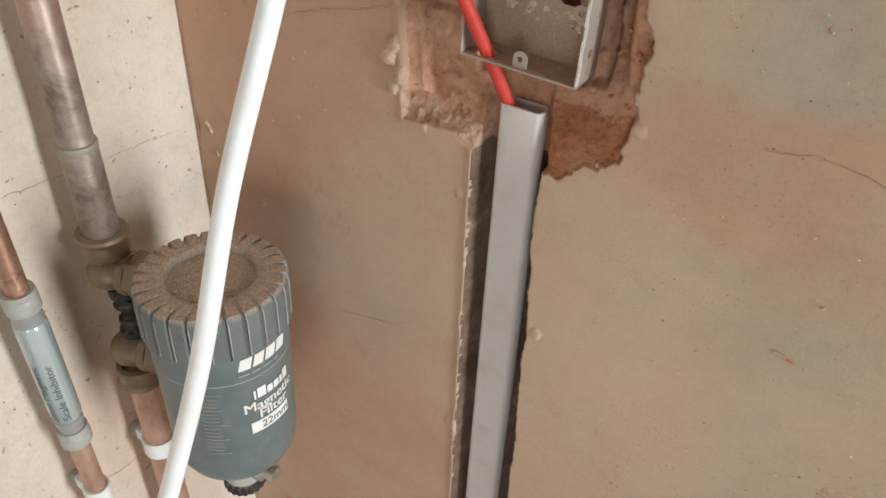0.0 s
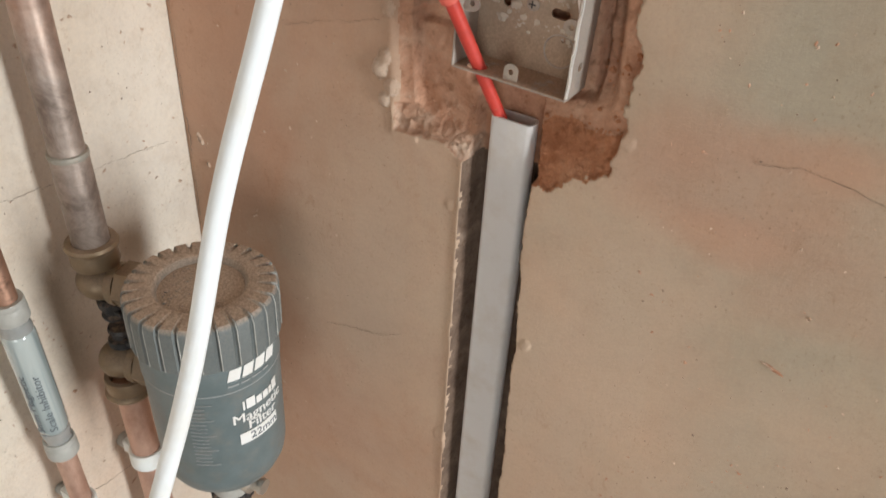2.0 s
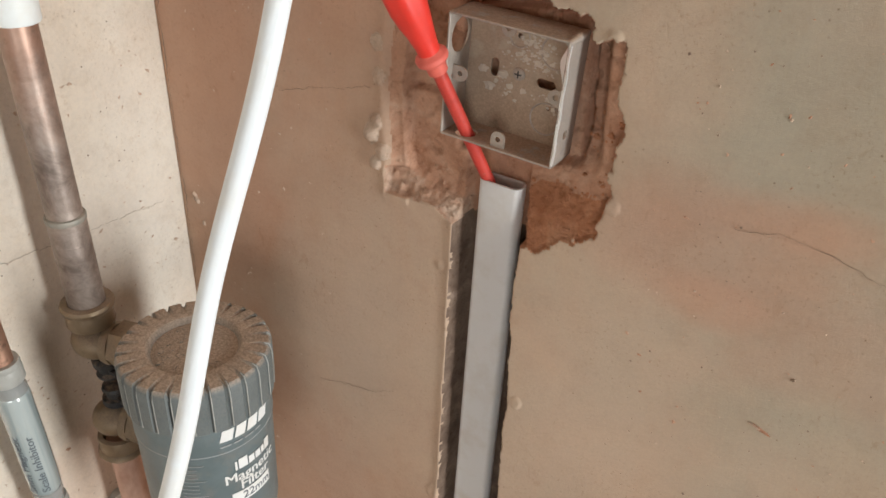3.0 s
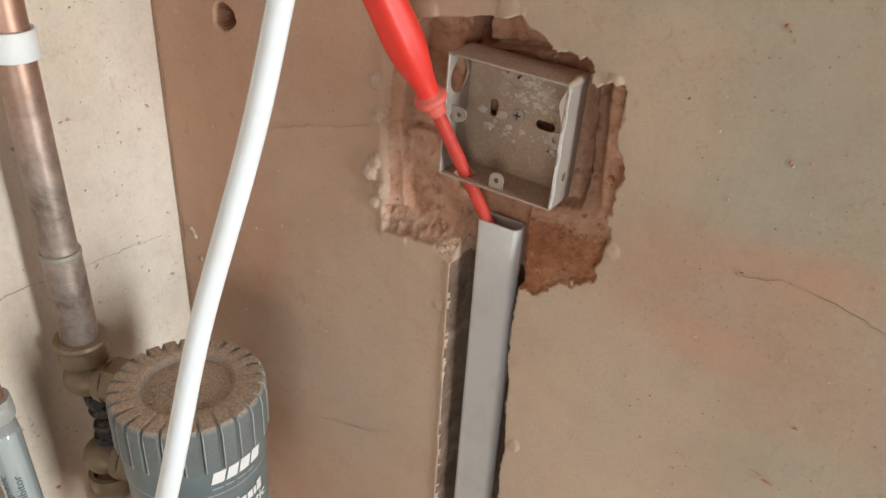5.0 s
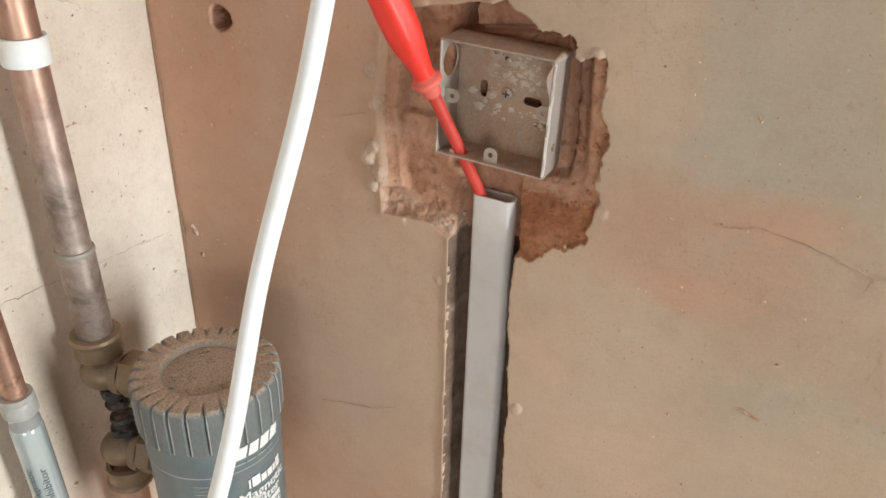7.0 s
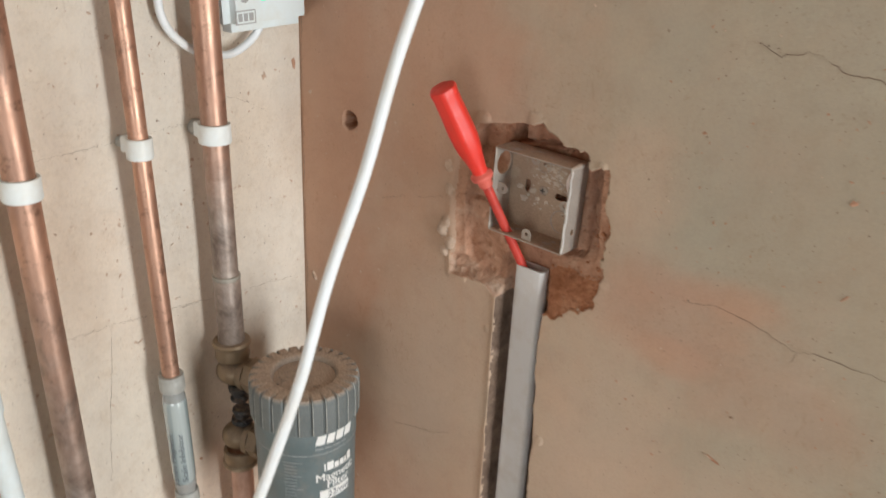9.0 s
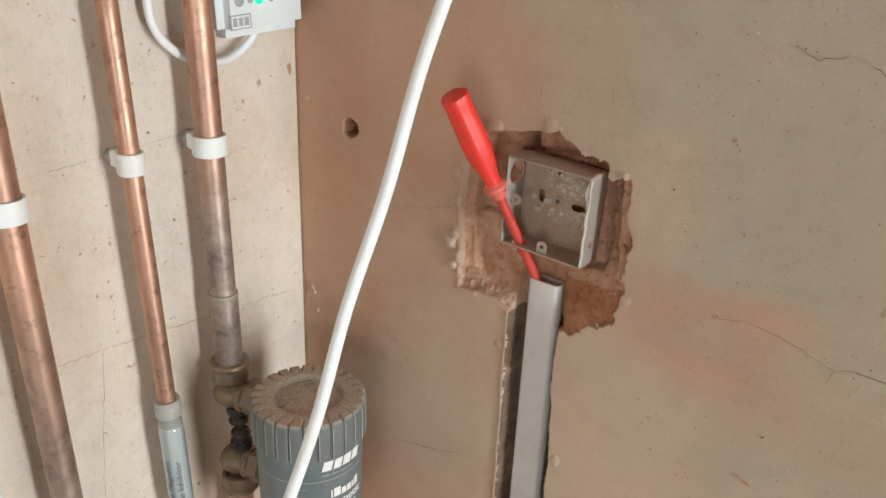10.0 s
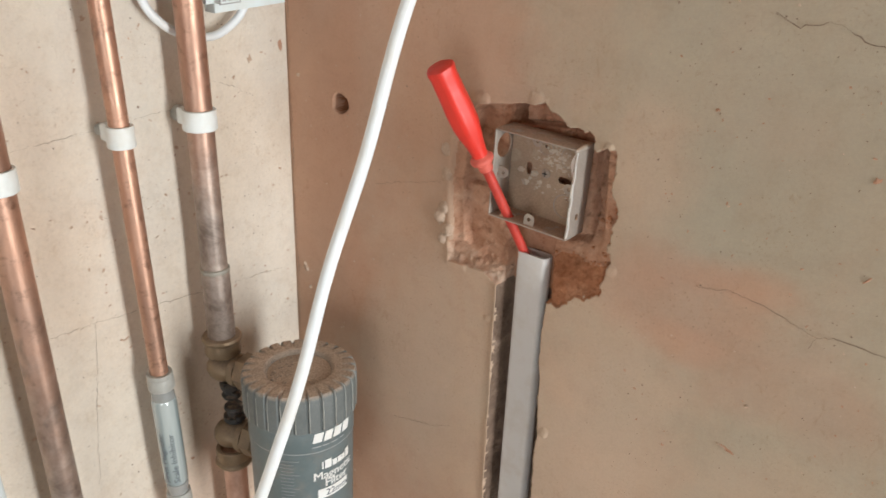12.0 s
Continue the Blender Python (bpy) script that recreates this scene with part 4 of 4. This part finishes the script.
pipe_a = pipe("copper_pipe", p1, 1.1165, 2.38, 0.011, M_COPPER_HEAT, "bright 22 millimetre copper pipe clipped to the wall, tarnished lower down")
pipe("coupling", p1, 1.038, 1.1185, 0.0122, M_COPPER_OLD, "dull grey-brown soldered coupling", pipe_a)
bead(p1, 1.1175, 0.0127, 0.005, M_SOLDER, "solder_ring", pipe_a)
bead(p1, 1.100, 0.0124, 0.0030, M_COPPER_OLD, "solder_ring", pipe_a)
bead(p1, 1.086, 0.0124, 0.0026, M_COPPER_OLD, "solder_ring", pipe_a)
pipe("copper_pipe", p1, 0.0, 0.922, 0.011, M_COPPER_LOW, "tarnished copper pipe rising from the floor to the filter valve")
pipe_b = pipe("copper_pipe", p2, 1.028, 2.38, 0.0075, M_COPPER, "thin 15 millimetre copper pipe clipped to the wall")
pipe("copper_pipe", p2, 0.0, 0.915, 0.0075, M_COPPER_LOW, "thin tarnished copper pipe under the inhibitor")
pipe("copper_pipe", p3, 0.0, 2.38, 0.011, M_COPPER_STAIN, "22 millimetre copper pipe with dark stains")
pipe_d = pipe("plastic_pipe", p4, 0.0, 1.09, 0.0078, M_WASTE, "pale white plastic pipe standing by the wall")
bead(p4, 1.09, 0.0092, 0.030, M_WASTE, "sleeve", pipe_d)
pipe("upper_length", p4, 1.09, 1.60, 0.0066, M_WASTE, "", pipe_d)


def clip(run, z, r):
    """A white pipe clip: a snap ring, its stem and a base screwed to the wall."""
    c = run(z)
    ob = thing("pipe_clip", "white plastic snap clip holding a copper pipe to the wall", "pipe clip", Matrix.Translation((0, c.y, c.z)), "pipe clips")
    h, wall = 0.0082, 0.0028
    bm = bmesh.new()
    n, rows = 28, []
    for i in range(n + 1):
        a = radians(-168 + 336 * i / n)
        q = [bm.verts.new((c.x + (r + k) * math.cos(a), (r + k) * math.sin(a), s)) for k, s in ((0.0003, -h), (wall * 0.8, -h), (wall, -h + 0.001), (wall, h - 0.001), (wall * 0.8, h), (0.0003, h))]
        rows.append(q)
    for a, b in zip(rows, rows[1:]):
        for j in range(6):
            bm.faces.new((a[j], a[(j + 1) % 6], b[(j + 1) % 6], b[j]))
    bm.faces.new(rows[0]), bm.faces.new(rows[-1])
    bmesh.ops.recalc_face_normals(bm, faces=bm.faces)
    part("ring", bm, M_WHITE, ob)
    part("stem", block(bmesh.new(), (0.006, -r * 0.55, -h * 0.8), (c.x - r - 0.0003, r * 0.55, h * 0.8), 0.001), M_WHITE, ob)
    # dusty white plastic like the ring; the dull grey paints in the pipe's shade
    part("base", lathe(bmesh.new(), [(0, 0.0078), (r * 0.50, 0.0078), (r * 0.58, 0.0068), (r * 0.64, 0.0)], 28, Matrix.Rotation(radians(90), 4, "Y")), M_COLLAR, ob)


for run, z, r in ((p1, 1.2505, 0.011), (p2, 1.2500, 0.0075), (p3, 1.2385, 0.011), (p1, 0.836, 0.011), (p2, 0.836, 0.0075)):
    clip(run, z, r)

# ---- scale inhibitor on the thin pipe ----
m = Matrix.Translation(p2(0.971)) @ (p2(1.1) - p2(1.0)).to_track_quat("Z", "Y").to_matrix().to_4x4() @ Matrix.Diagonal((1, 1, 1.26, 1))
inhibitor = thing("scale_inhibitor", "grey sleeved magnetic scale inhibitor fitted on the thin copper pipe", "scale inhibitor", m)
part("body", lathe(bmesh.new(), [(0.0088, -0.0365), (0.0100, -0.0350), (0.0106, -0.0325), (0.0107, -0.02), (0.0107, 0.030), (0.0106, 0.0345), (0.0100, 0.0365), (0.0088, 0.038)], 40), M_SLEEVE, inhibitor, "glossy grey sleeve")
for s in (-1, 1):
    z = 0.051 * s
    part("neck", lathe(bmesh.new(), [(0.0078, z - s * 0.0155), (0.0098, z - s * 0.0150), (0.0101, z - s * 0.0120), (0.0092, z - s * 0.0090), (0.0092, z - s * 0.0060), (0.0078, z - s * 0.0055)], 40), M_CLEAR, inhibitor, "shiny clear end")
    part("collar", lathe(bmesh.new(), [(0.0076, z - 0.0065), (0.0104, z - 0.0065), (0.0111, z - 0.0056), (0.0111, z + 0.001), (0.0104, z + 0.0025), (0.0109, z + 0.0042), (0.0104, z + 0.0062), (0.0076, z + 0.0062)], 40), M_COLLAR, inhibitor, "dull end collar")


def round_bend(radius, face, z0):
    """Writing that climbs a cylinder, facing the given angle."""
    return lambda x, y, z: Vector(((radius + z) * math.cos(face - y / radius * -1), (radius + z) * math.sin(face - y / radius * -1), z0 + x))


FRONT = m.to_3x3().inverted() @ Vector((0.84, -0.54, 0))
face = math.atan2(FRONT.y, FRONT.x)
lettering("Scale Inhibitor", 0.0074, lambda x, y, z: Vector(((0.0109 + z) * math.cos(face + 0.33 - y / 0.0108), (0.0109 + z) * math.sin(face + 0.33 - y / 0.0108), x - 0.032)), M_PRINT_DARK, "lettering", inhibitor, "dark printed words")
lettering("15mm Magnetic", 0.0074, lambda x, y, z: Vector(((0.0109 + z) * math.cos(face - 0.48 - y / 0.0108), (0.0109 + z) * math.sin(face - 0.48 - y / 0.0108), x - 0.036)), M_PRINT_DARK, "lettering", inhibitor, "dark printed words")

# ---- magnetic filter ----
AX = Vector((0.1246, -0.1099, 0.0))
filt = thing("magnetic_filter", "grey plastic magnetic heating filter with a dusty ribbed cap", "filter", Matrix.Translation((AX.x, AX.y, 0.8758)) @ Matrix.Diagonal((1.03, 1.03, 1, 1)))
B = 0.862
body = part("body", lathe(bmesh.new(), [(0, 0.017), (0.020, 0.0175), (0.031, 0.020), (0.0375, 0.025), (0.0410, 0.033), (0.0422, 0.041), (0.0430, 0.116), (0.0436, 0.121), (0.0436, 0.147)], 72), M_BODY, filt, "smooth dark grey bowl")
RIBS = 26


def tooth(a):
    """1 on a grip rib of the cap, 0 in the groove between two."""
    w = 0.5 + 0.5 * math.cos(RIBS * a)
    return max(0.0, min(1.0, (w - 0.03) / 0.10))


# (radius on a rib, radius in a groove, height on a rib, height in a groove)
cap_rows = [(0.0430, 0.0430, 0.1437, 0.1437), (0.0452, 0.0440, 0.1439, 0.1439), (0.0464, 0.0446, 0.1452, 0.1444), (0.0467, 0.0447, 0.153, 0.153), (0.0466, 0.0447, 0.1745, 0.1735),
            (0.0460, 0.0443, 0.1775, 0.1750), (0.0446, 0.0434, 0.1790, 0.1762), (0.0400, 0.0398, 0.1793, 0.1774), (0.0345, 0.0345, 0.1792, 0.1788), (0.0292, 0.0292, 0.1791, 0.1791),
            (0.0284, 0.0284, 0.1787, 0.1787), (0.0260, 0.0260, 0.1750, 0.1750), (0.0240, 0.0240, 0.1752, 0.1752), (0.012, 0.012, 0.1756, 0.1756)]
bm, seg, rings = bmesh.new(), RIBS * 12, []
for r1, r0, z1, z0 in cap_rows:
    ring = []
    for i in range(seg):
        a = 2 * math.pi * i / seg
        w = tooth(a)
        ring.append(bm.verts.new(((q := r0 + (r1 - r0) * w) * math.cos(a), q * math.sin(a), z0 + (z1 - z0) * w)))
    rings.append(ring)
for a, b in zip(rings, rings[1:]):
    for i in range(seg):
        bm.faces.new((a[i], a[(i + 1) % seg], b[(i + 1) % seg], b[i]))
bm.faces.new(rings[-1])
cap = part("cap", bm, M_CAP, filt, "screw cap thick with brown dust", 32)
for i in range(RIBS):
    a = 2 * math.pi * (i + 0.5 + 0.12) / RIBS
    bm = sweep(bmesh.new(), [(0.0420 * math.cos(a), 0.0420 * math.sin(a), 0.1790), (0.0452 * math.cos(a), 0.0452 * math.sin(a), 0.1776), (0.0464 * math.cos(a), 0.0464 * math.sin(a), 0.172), (0.0464 * math.cos(a), 0.0464 * math.sin(a), 0.1457)], 0.0004, 6)
    part("grip_edge", bm, M_COLLAR, cap, "chalky worn edge")
rnd = random.Random(12)
bm = bmesh.new()
for _ in range(85):
    a, r, q = rnd.gauss(-2.2, 1.1), 0.0245 * rnd.uniform(0.15, 1) ** 0.6, 0.0009 * rnd.lognormvariate(0, 0.45)
    lump = bmesh.ops.create_icosphere(bm, subdivisions=1, radius=q)["verts"]
    for v in lump:
        v.co = Vector((v.co.x * rnd.uniform(0.8, 1.3) + r * math.cos(a), v.co.y * rnd.uniform(0.8, 1.3) + r * math.sin(a), v.co.z * 0.5 + 0.1757))
ob = part("dust_crumbs", bm, M_CAP, cap, "crumbs of plaster dust")
ob["kind"] = "stuff"
# raised line and graduation on the bowl
part("printed_line", lathe(bmesh.new(), [(0.0430, 0.1225), (0.0437, 0.1229), (0.0437, 0.1235), (0.0430, 0.1239)], 72), M_PRINT_GREY, body, "pale ring line")
for i in range(17):
    a0, zz = radians(-66), 0.060 + 0.0035 * i
    wide = 0.25 if i % 4 else 0.36
    rr = 0.0426 + (zz - 0.058) * 0.0138
    bm = sweep(bmesh.new(), [(rr * math.cos(a0 + wide * k / 5), rr * math.sin(a0 + wide * k / 5), zz) for k in range(6)], 0.00028, 6)
    part("graduation", bm, M_PRINT_GREY, body)


def wrap(a0, z0, r=0.0434):
    return lambda x, y, z: Vector(((r + z) * math.cos(a0 + x / r), (r + z) * math.sin(a0 + x / r), z0 + y))


A0 = radians(-31)
lettering("Magnetic", 0.0114, wrap(A0 - 0.01, 0.0940, 0.0432), M_PRINT, "lettering", body, "white printed words", 0.0004)
lettering("Filter", 0.0114, wrap(A0 + 0.22, 0.0852, 0.0430), M_PRINT, "lettering", body, "white printed words", 0.0004)


def wrapped_bar(a0, wide, z0, z1, r, skew=0.0):
    """A plain printed bar on the bowl."""
    bm, n, rows = bmesh.new(), 8, []
    for i in range(n + 1):
        a = a0 + wide / r * i / n
        rows.append([bm.verts.new((q * math.cos(a + s), q * math.sin(a + s), z)) for q, z, s in ((r, z0, 0), (r + 0.0003, z0, 0), (r + 0.0003, z1, skew), (r, z1, skew))])
    for a, b in zip(rows, rows[1:]):
        for j in range(4):
            bm.faces.new((a[j], a[(j + 1) % 4], b[(j + 1) % 4], b[j]))
    bm.faces.new(rows[0]), bm.faces.new(rows[-1])
    bmesh.ops.recalc_face_normals(bm, faces=bm.faces)
    return bm


# maker's mark as plain slanted shapes, a product name as bars, and the size tag
for off, wide, z0, z1, sk in ((0.000, 0.0078, 0.1332, 0.1422, 0.05), (0.0094, 0.0070, 0.1332, 0.1422, 0.05), (0.0180, 0.0078, 0.1332, 0.1422, 0.05), (0.0274, 0.0080, 0.1332, 0.1422, 0.05)):
    part("maker_mark", wrapped_bar(A0 + off / 0.0439, wide, z0, z1, 0.0439, sk), M_PRINT, body)
for off, wide in ((0.0, 0.007), (0.0085, 0.006), (0.016, 0.007), (0.0245, 0.005)):
    part("printed_bar", wrapped_bar(A0 + off / 0.0438, wide, 0.1284, 0.1295, 0.0438), M_PRINT_GREY, body)
for off, wide, h in ((0.0075, 0.0014, 0.0075), (0.0100, 0.0062, 0.0085), (0.0172, 0.0044, 0.0060), (0.0226, 0.0044, 0.0060), (0.0280, 0.0026, 0.0060), (0.0316, 0.0046, 0.0085)):
    part("printed_bar", wrapped_bar(A0 + off / 0.0434, wide, 0.1045, 0.1045 + h, 0.0434), M_PRINT, body)
tag = part("size_tag", wrapped_bar(A0 + 0.08, 0.030, 0.0740, 0.0838, 0.0430), M_PRINT, body, "white printed size tag")
lettering("22mm", 0.0090, wrap(A0 + 0.24, 0.0760, 0.0434), M_PRINT_DARK, "lettering", tag)
# drain valve under the bowl
drain = part("drain_valve", lathe(bmesh.new(), [(0, -0.014), (0.0140, -0.014), (0.0146, -0.010), (0.0140, 0.018), (0, 0.019)], 36), M_COLLAR, filt, "pale drain spout")
part("drain_cap", lathe(bmesh.new(), [(0, -0.024), (0.0146, -0.024), (0.0156, -0.023), (0.0156, -0.015), (0.0145, -0.014), (0, -0.014)], 120, wave=lambda a, i: 1 - 0.05 * (math.cos(20 * a) > 0.2)), M_BLACK, drain, "knurled black cap")
m = Matrix.Translation((0.0125, 0.0020, -0.001)) @ Matrix.Rotation(radians(8), 4, "Z") @ Matrix.Rotation(radians(90), 4, "Y") @ Matrix.Scale(1.4, 4)
part("drain_screw", lathe(bmesh.new(), [(0.0045, 0), (0.0062, 0.002), (0.0062, 0.0052), (0.004, 0.006), (0.0035, 0.0095), (0.0044, 0.010), (0.0042, 0.0122), (0, 0.0125)], 24, m), M_NICKEL, drain, "small nickel bleed screw")


# ---- filter valves between the pipe and the filter ----
def hexnut(r, h, m, bm=None):
    bm = bm or bmesh.new()
    return lathe(bm, [(0, -h / 2), (r * 0.9, -h / 2), (r, -h / 2 + 0.001), (r, h / 2 - 0.001), (r * 0.9, h / 2), (0, h / 2)], 6, m)


for z, nut_z, flip in ((1.0185, 1.0430, 1), (0.9440, 0.9190, -1)):
    c = p1(z)
    valve = thing("isolating_valve", "dusty brass isolating valve joining the copper pipe to the filter", "valve", Matrix.Translation(c), "filter valves")
    q = p1(nut_z) - c
    lean = (p1(1.1) - p1(1.0)).to_track_quat("Z", "Y").to_matrix().to_4x4()
    part("compression_nut", lathe(bmesh.new(), [(0.0125, -0.0095), (0.0158, -0.009), (0.0164, -0.007), (0.0158, -0.001), (0.0160, 0.003), (0.0176, 0.0045), (0.0180, 0.0068), (0.0168, 0.0088), (0.0125, 0.0092)], 44, Matrix.Translation(q) @ lean @ Matrix.Rotation(0 if flip > 0 else math.pi, 4, "X")), M_BRASS, valve, "round compression nut")
    bm = bmesh.new()
    bmesh.ops.create_uvsphere(bm, u_segments=32, v_segments=18, radius=0.0165)
    for v in bm.verts:
        v.co.z *= 0.86
    sweep(bm, [(0, 0, 0), (0.02, 0.006, 0), (0.040, 0.011, 0)], [0.0125, 0.0115, 0.0115], 28)
    part("elbow", bm, M_BRASS, valve, "cast brass elbow")
    arm = Vector((0.040, 0.011, 0)).normalized().to_track_quat("Z", "Y").to_matrix().to_4x4()
    part("union_nut", hexnut(0.0172, 0.013, Matrix.Translation((0.0235, 0.0068, 0)) @ arm), M_BRASS, valve, "hexagonal union nut", 20)
    part("face_ring", lathe(bmesh.new(), [(0.011, -0.003), (0.0152, -0.003), (0.0158, 0), (0.0152, 0.003), (0.011, 0.003)], 36, Matrix.Translation((0.0145, 0.004, 0)) @ arm), M_BRASS, valve)
    zz = -0.0235 * flip
    part("valve_stem", lathe(bmesh.new(), [(0, -0.009), (0.0085, -0.0085), (0.0092, -0.006), (0.0070, -0.004), (0.0070, 0.001), (0.0100, 0.002), (0.0104, 0.0065), (0.008, 0.009), (0, 0.009)], 28, Matrix.Translation((0.004, 0.002, zz)) @ Matrix.Rotation(0 if flip > 0 else math.pi, 4, "X")), M_BLACK, valve, "black plastic spindle")
    part("lever", block(bmesh.new(), (-0.003, -0.0025, zz - 0.004), (0.017, 0.0025, zz + 0.001), 0.0008), M_BLACK, valve, "black lever")

# ---- wireless receiver on the wall by the corner ----
rx = thing("heating_receiver", "white plastic heating control receiver with a lit green button", "receiver", Matrix.Translation((0.0, -0.0610, 1.332)) @ Matrix.Rotation(radians(2.5), 4, "X") @ Matrix.Diagonal((1.1, 1, 1, 1)))
bm = block(bmesh.new(), (0.008, -0.043, 0.0), (0.034, 0.043, 0.115), 0.0075)
shell = part("shell", bm, M_WASTE, rx, "rounded white shell")
part("back_plate", block(bmesh.new(), (0.0006, -0.036, 0.006), (0.010, 0.036, 0.108), 0.001), M_WHITE, rx)
turn_x = Matrix.Rotation(radians(90), 4, "Y")
for y, mt, r in ((-0.0265, M_PRINT_GREY, 0.0042), (-0.016, M_PRINT_GREY, 0.0026), (-0.0075, M_GREEN, 0.0042), (0.005, M_PRINT_GREY, 0.0034)):
    part("button", lathe(bmesh.new(), [(r, 0), (r, 0.0006), (r * 0.8, 0.001), (0, 0.001)], 24, Matrix.Translation((0.034, y, 0.0280)) @ turn_x), mt, shell, "green lit button" if mt is M_GREEN else "grey button")
part("printed_badge", block(bmesh.new(), (0.0338, -0.0365, 0.0070), (0.0343, -0.0165, 0.0182)), M_PRINT_GREY, shell, "grey printed badge")
part("printed_badge", block(bmesh.new(), (0.0340, -0.0353, 0.0080), (0.0345, -0.0177, 0.0172)), M_WASTE, shell)
for y0, y1 in ((-0.0342, -0.0302), (-0.0288, -0.0248), (-0.0234, -0.0190)):
    part("printed_bar", block(bmesh.new(), (0.0342, y0, 0.0095), (0.03465, y1, 0.0158)), M_PRINT_GREY, shell)


def smooth_line(points, per=10):
    """A curve through points (Catmull-Rom)."""
    p = [Vector(q) for q in points]
    p = [2 * p[0] - p[1]] + p + [2 * p[-1] - p[-2]]
    out = []
    for a, b, c, d in zip(p, p[1:], p[2:], p[3:]):
        for i in range(per):
            t = i / per
            out.append(0.5 * ((2 * b) + (c - a) * t + (2 * a - 5 * b + 4 * c - d) * t * t + (3 * b - a - 3 * c + d) * t ** 3))
    return out + [p[-2]]


lead = smooth_line([(0.016, -0.052, 1.340), (0.014, -0.064, 1.322), (0.012, -0.088, 1.310), (0.012, -0.119, 1.3155), (0.012, -0.1386, 1.3287), (0.012, -0.1485, 1.344), (0.012, -0.151, 1.364), (0.012, -0.152, 1.42), (0.012, -0.152, 1.60), (0.012, -0.152, 2.38)])
tagged(part("receiver_cable", sweep(bmesh.new(), lead, 0.0034, 18), M_CABLE), "white flex looping from the receiver behind the copper pipe", "cable")

# ---- loose white cable hanging in front ----
hang = smooth_line([(0.364, -0.144, 2.38), (0.359, -0.149, 1.85), (0.348, -0.164, 1.62), (0.3366, -0.1720, 1.4846), (0.3266, -0.1885, 1.4236), (0.3154, -0.2060, 1.3634), (0.3087, -0.2220, 1.3044), (0.2986, -0.2391, 1.245), (0.2936, -0.2567, 1.1857), (0.284, -0.2753, 1.1256), (0.2715, -0.2922, 1.0648), (0.256, -0.3, 0.975), (0.242, -0.312, 0.72), (0.2, -0.312, 0.4), (0.2, -0.312, 0.0)])
tagged(part("hanging_cable", sweep(bmesh.new(), hang, 0.0034, 20), M_CABLE), "white round electrical cable hanging loose from the ceiling", "cable")
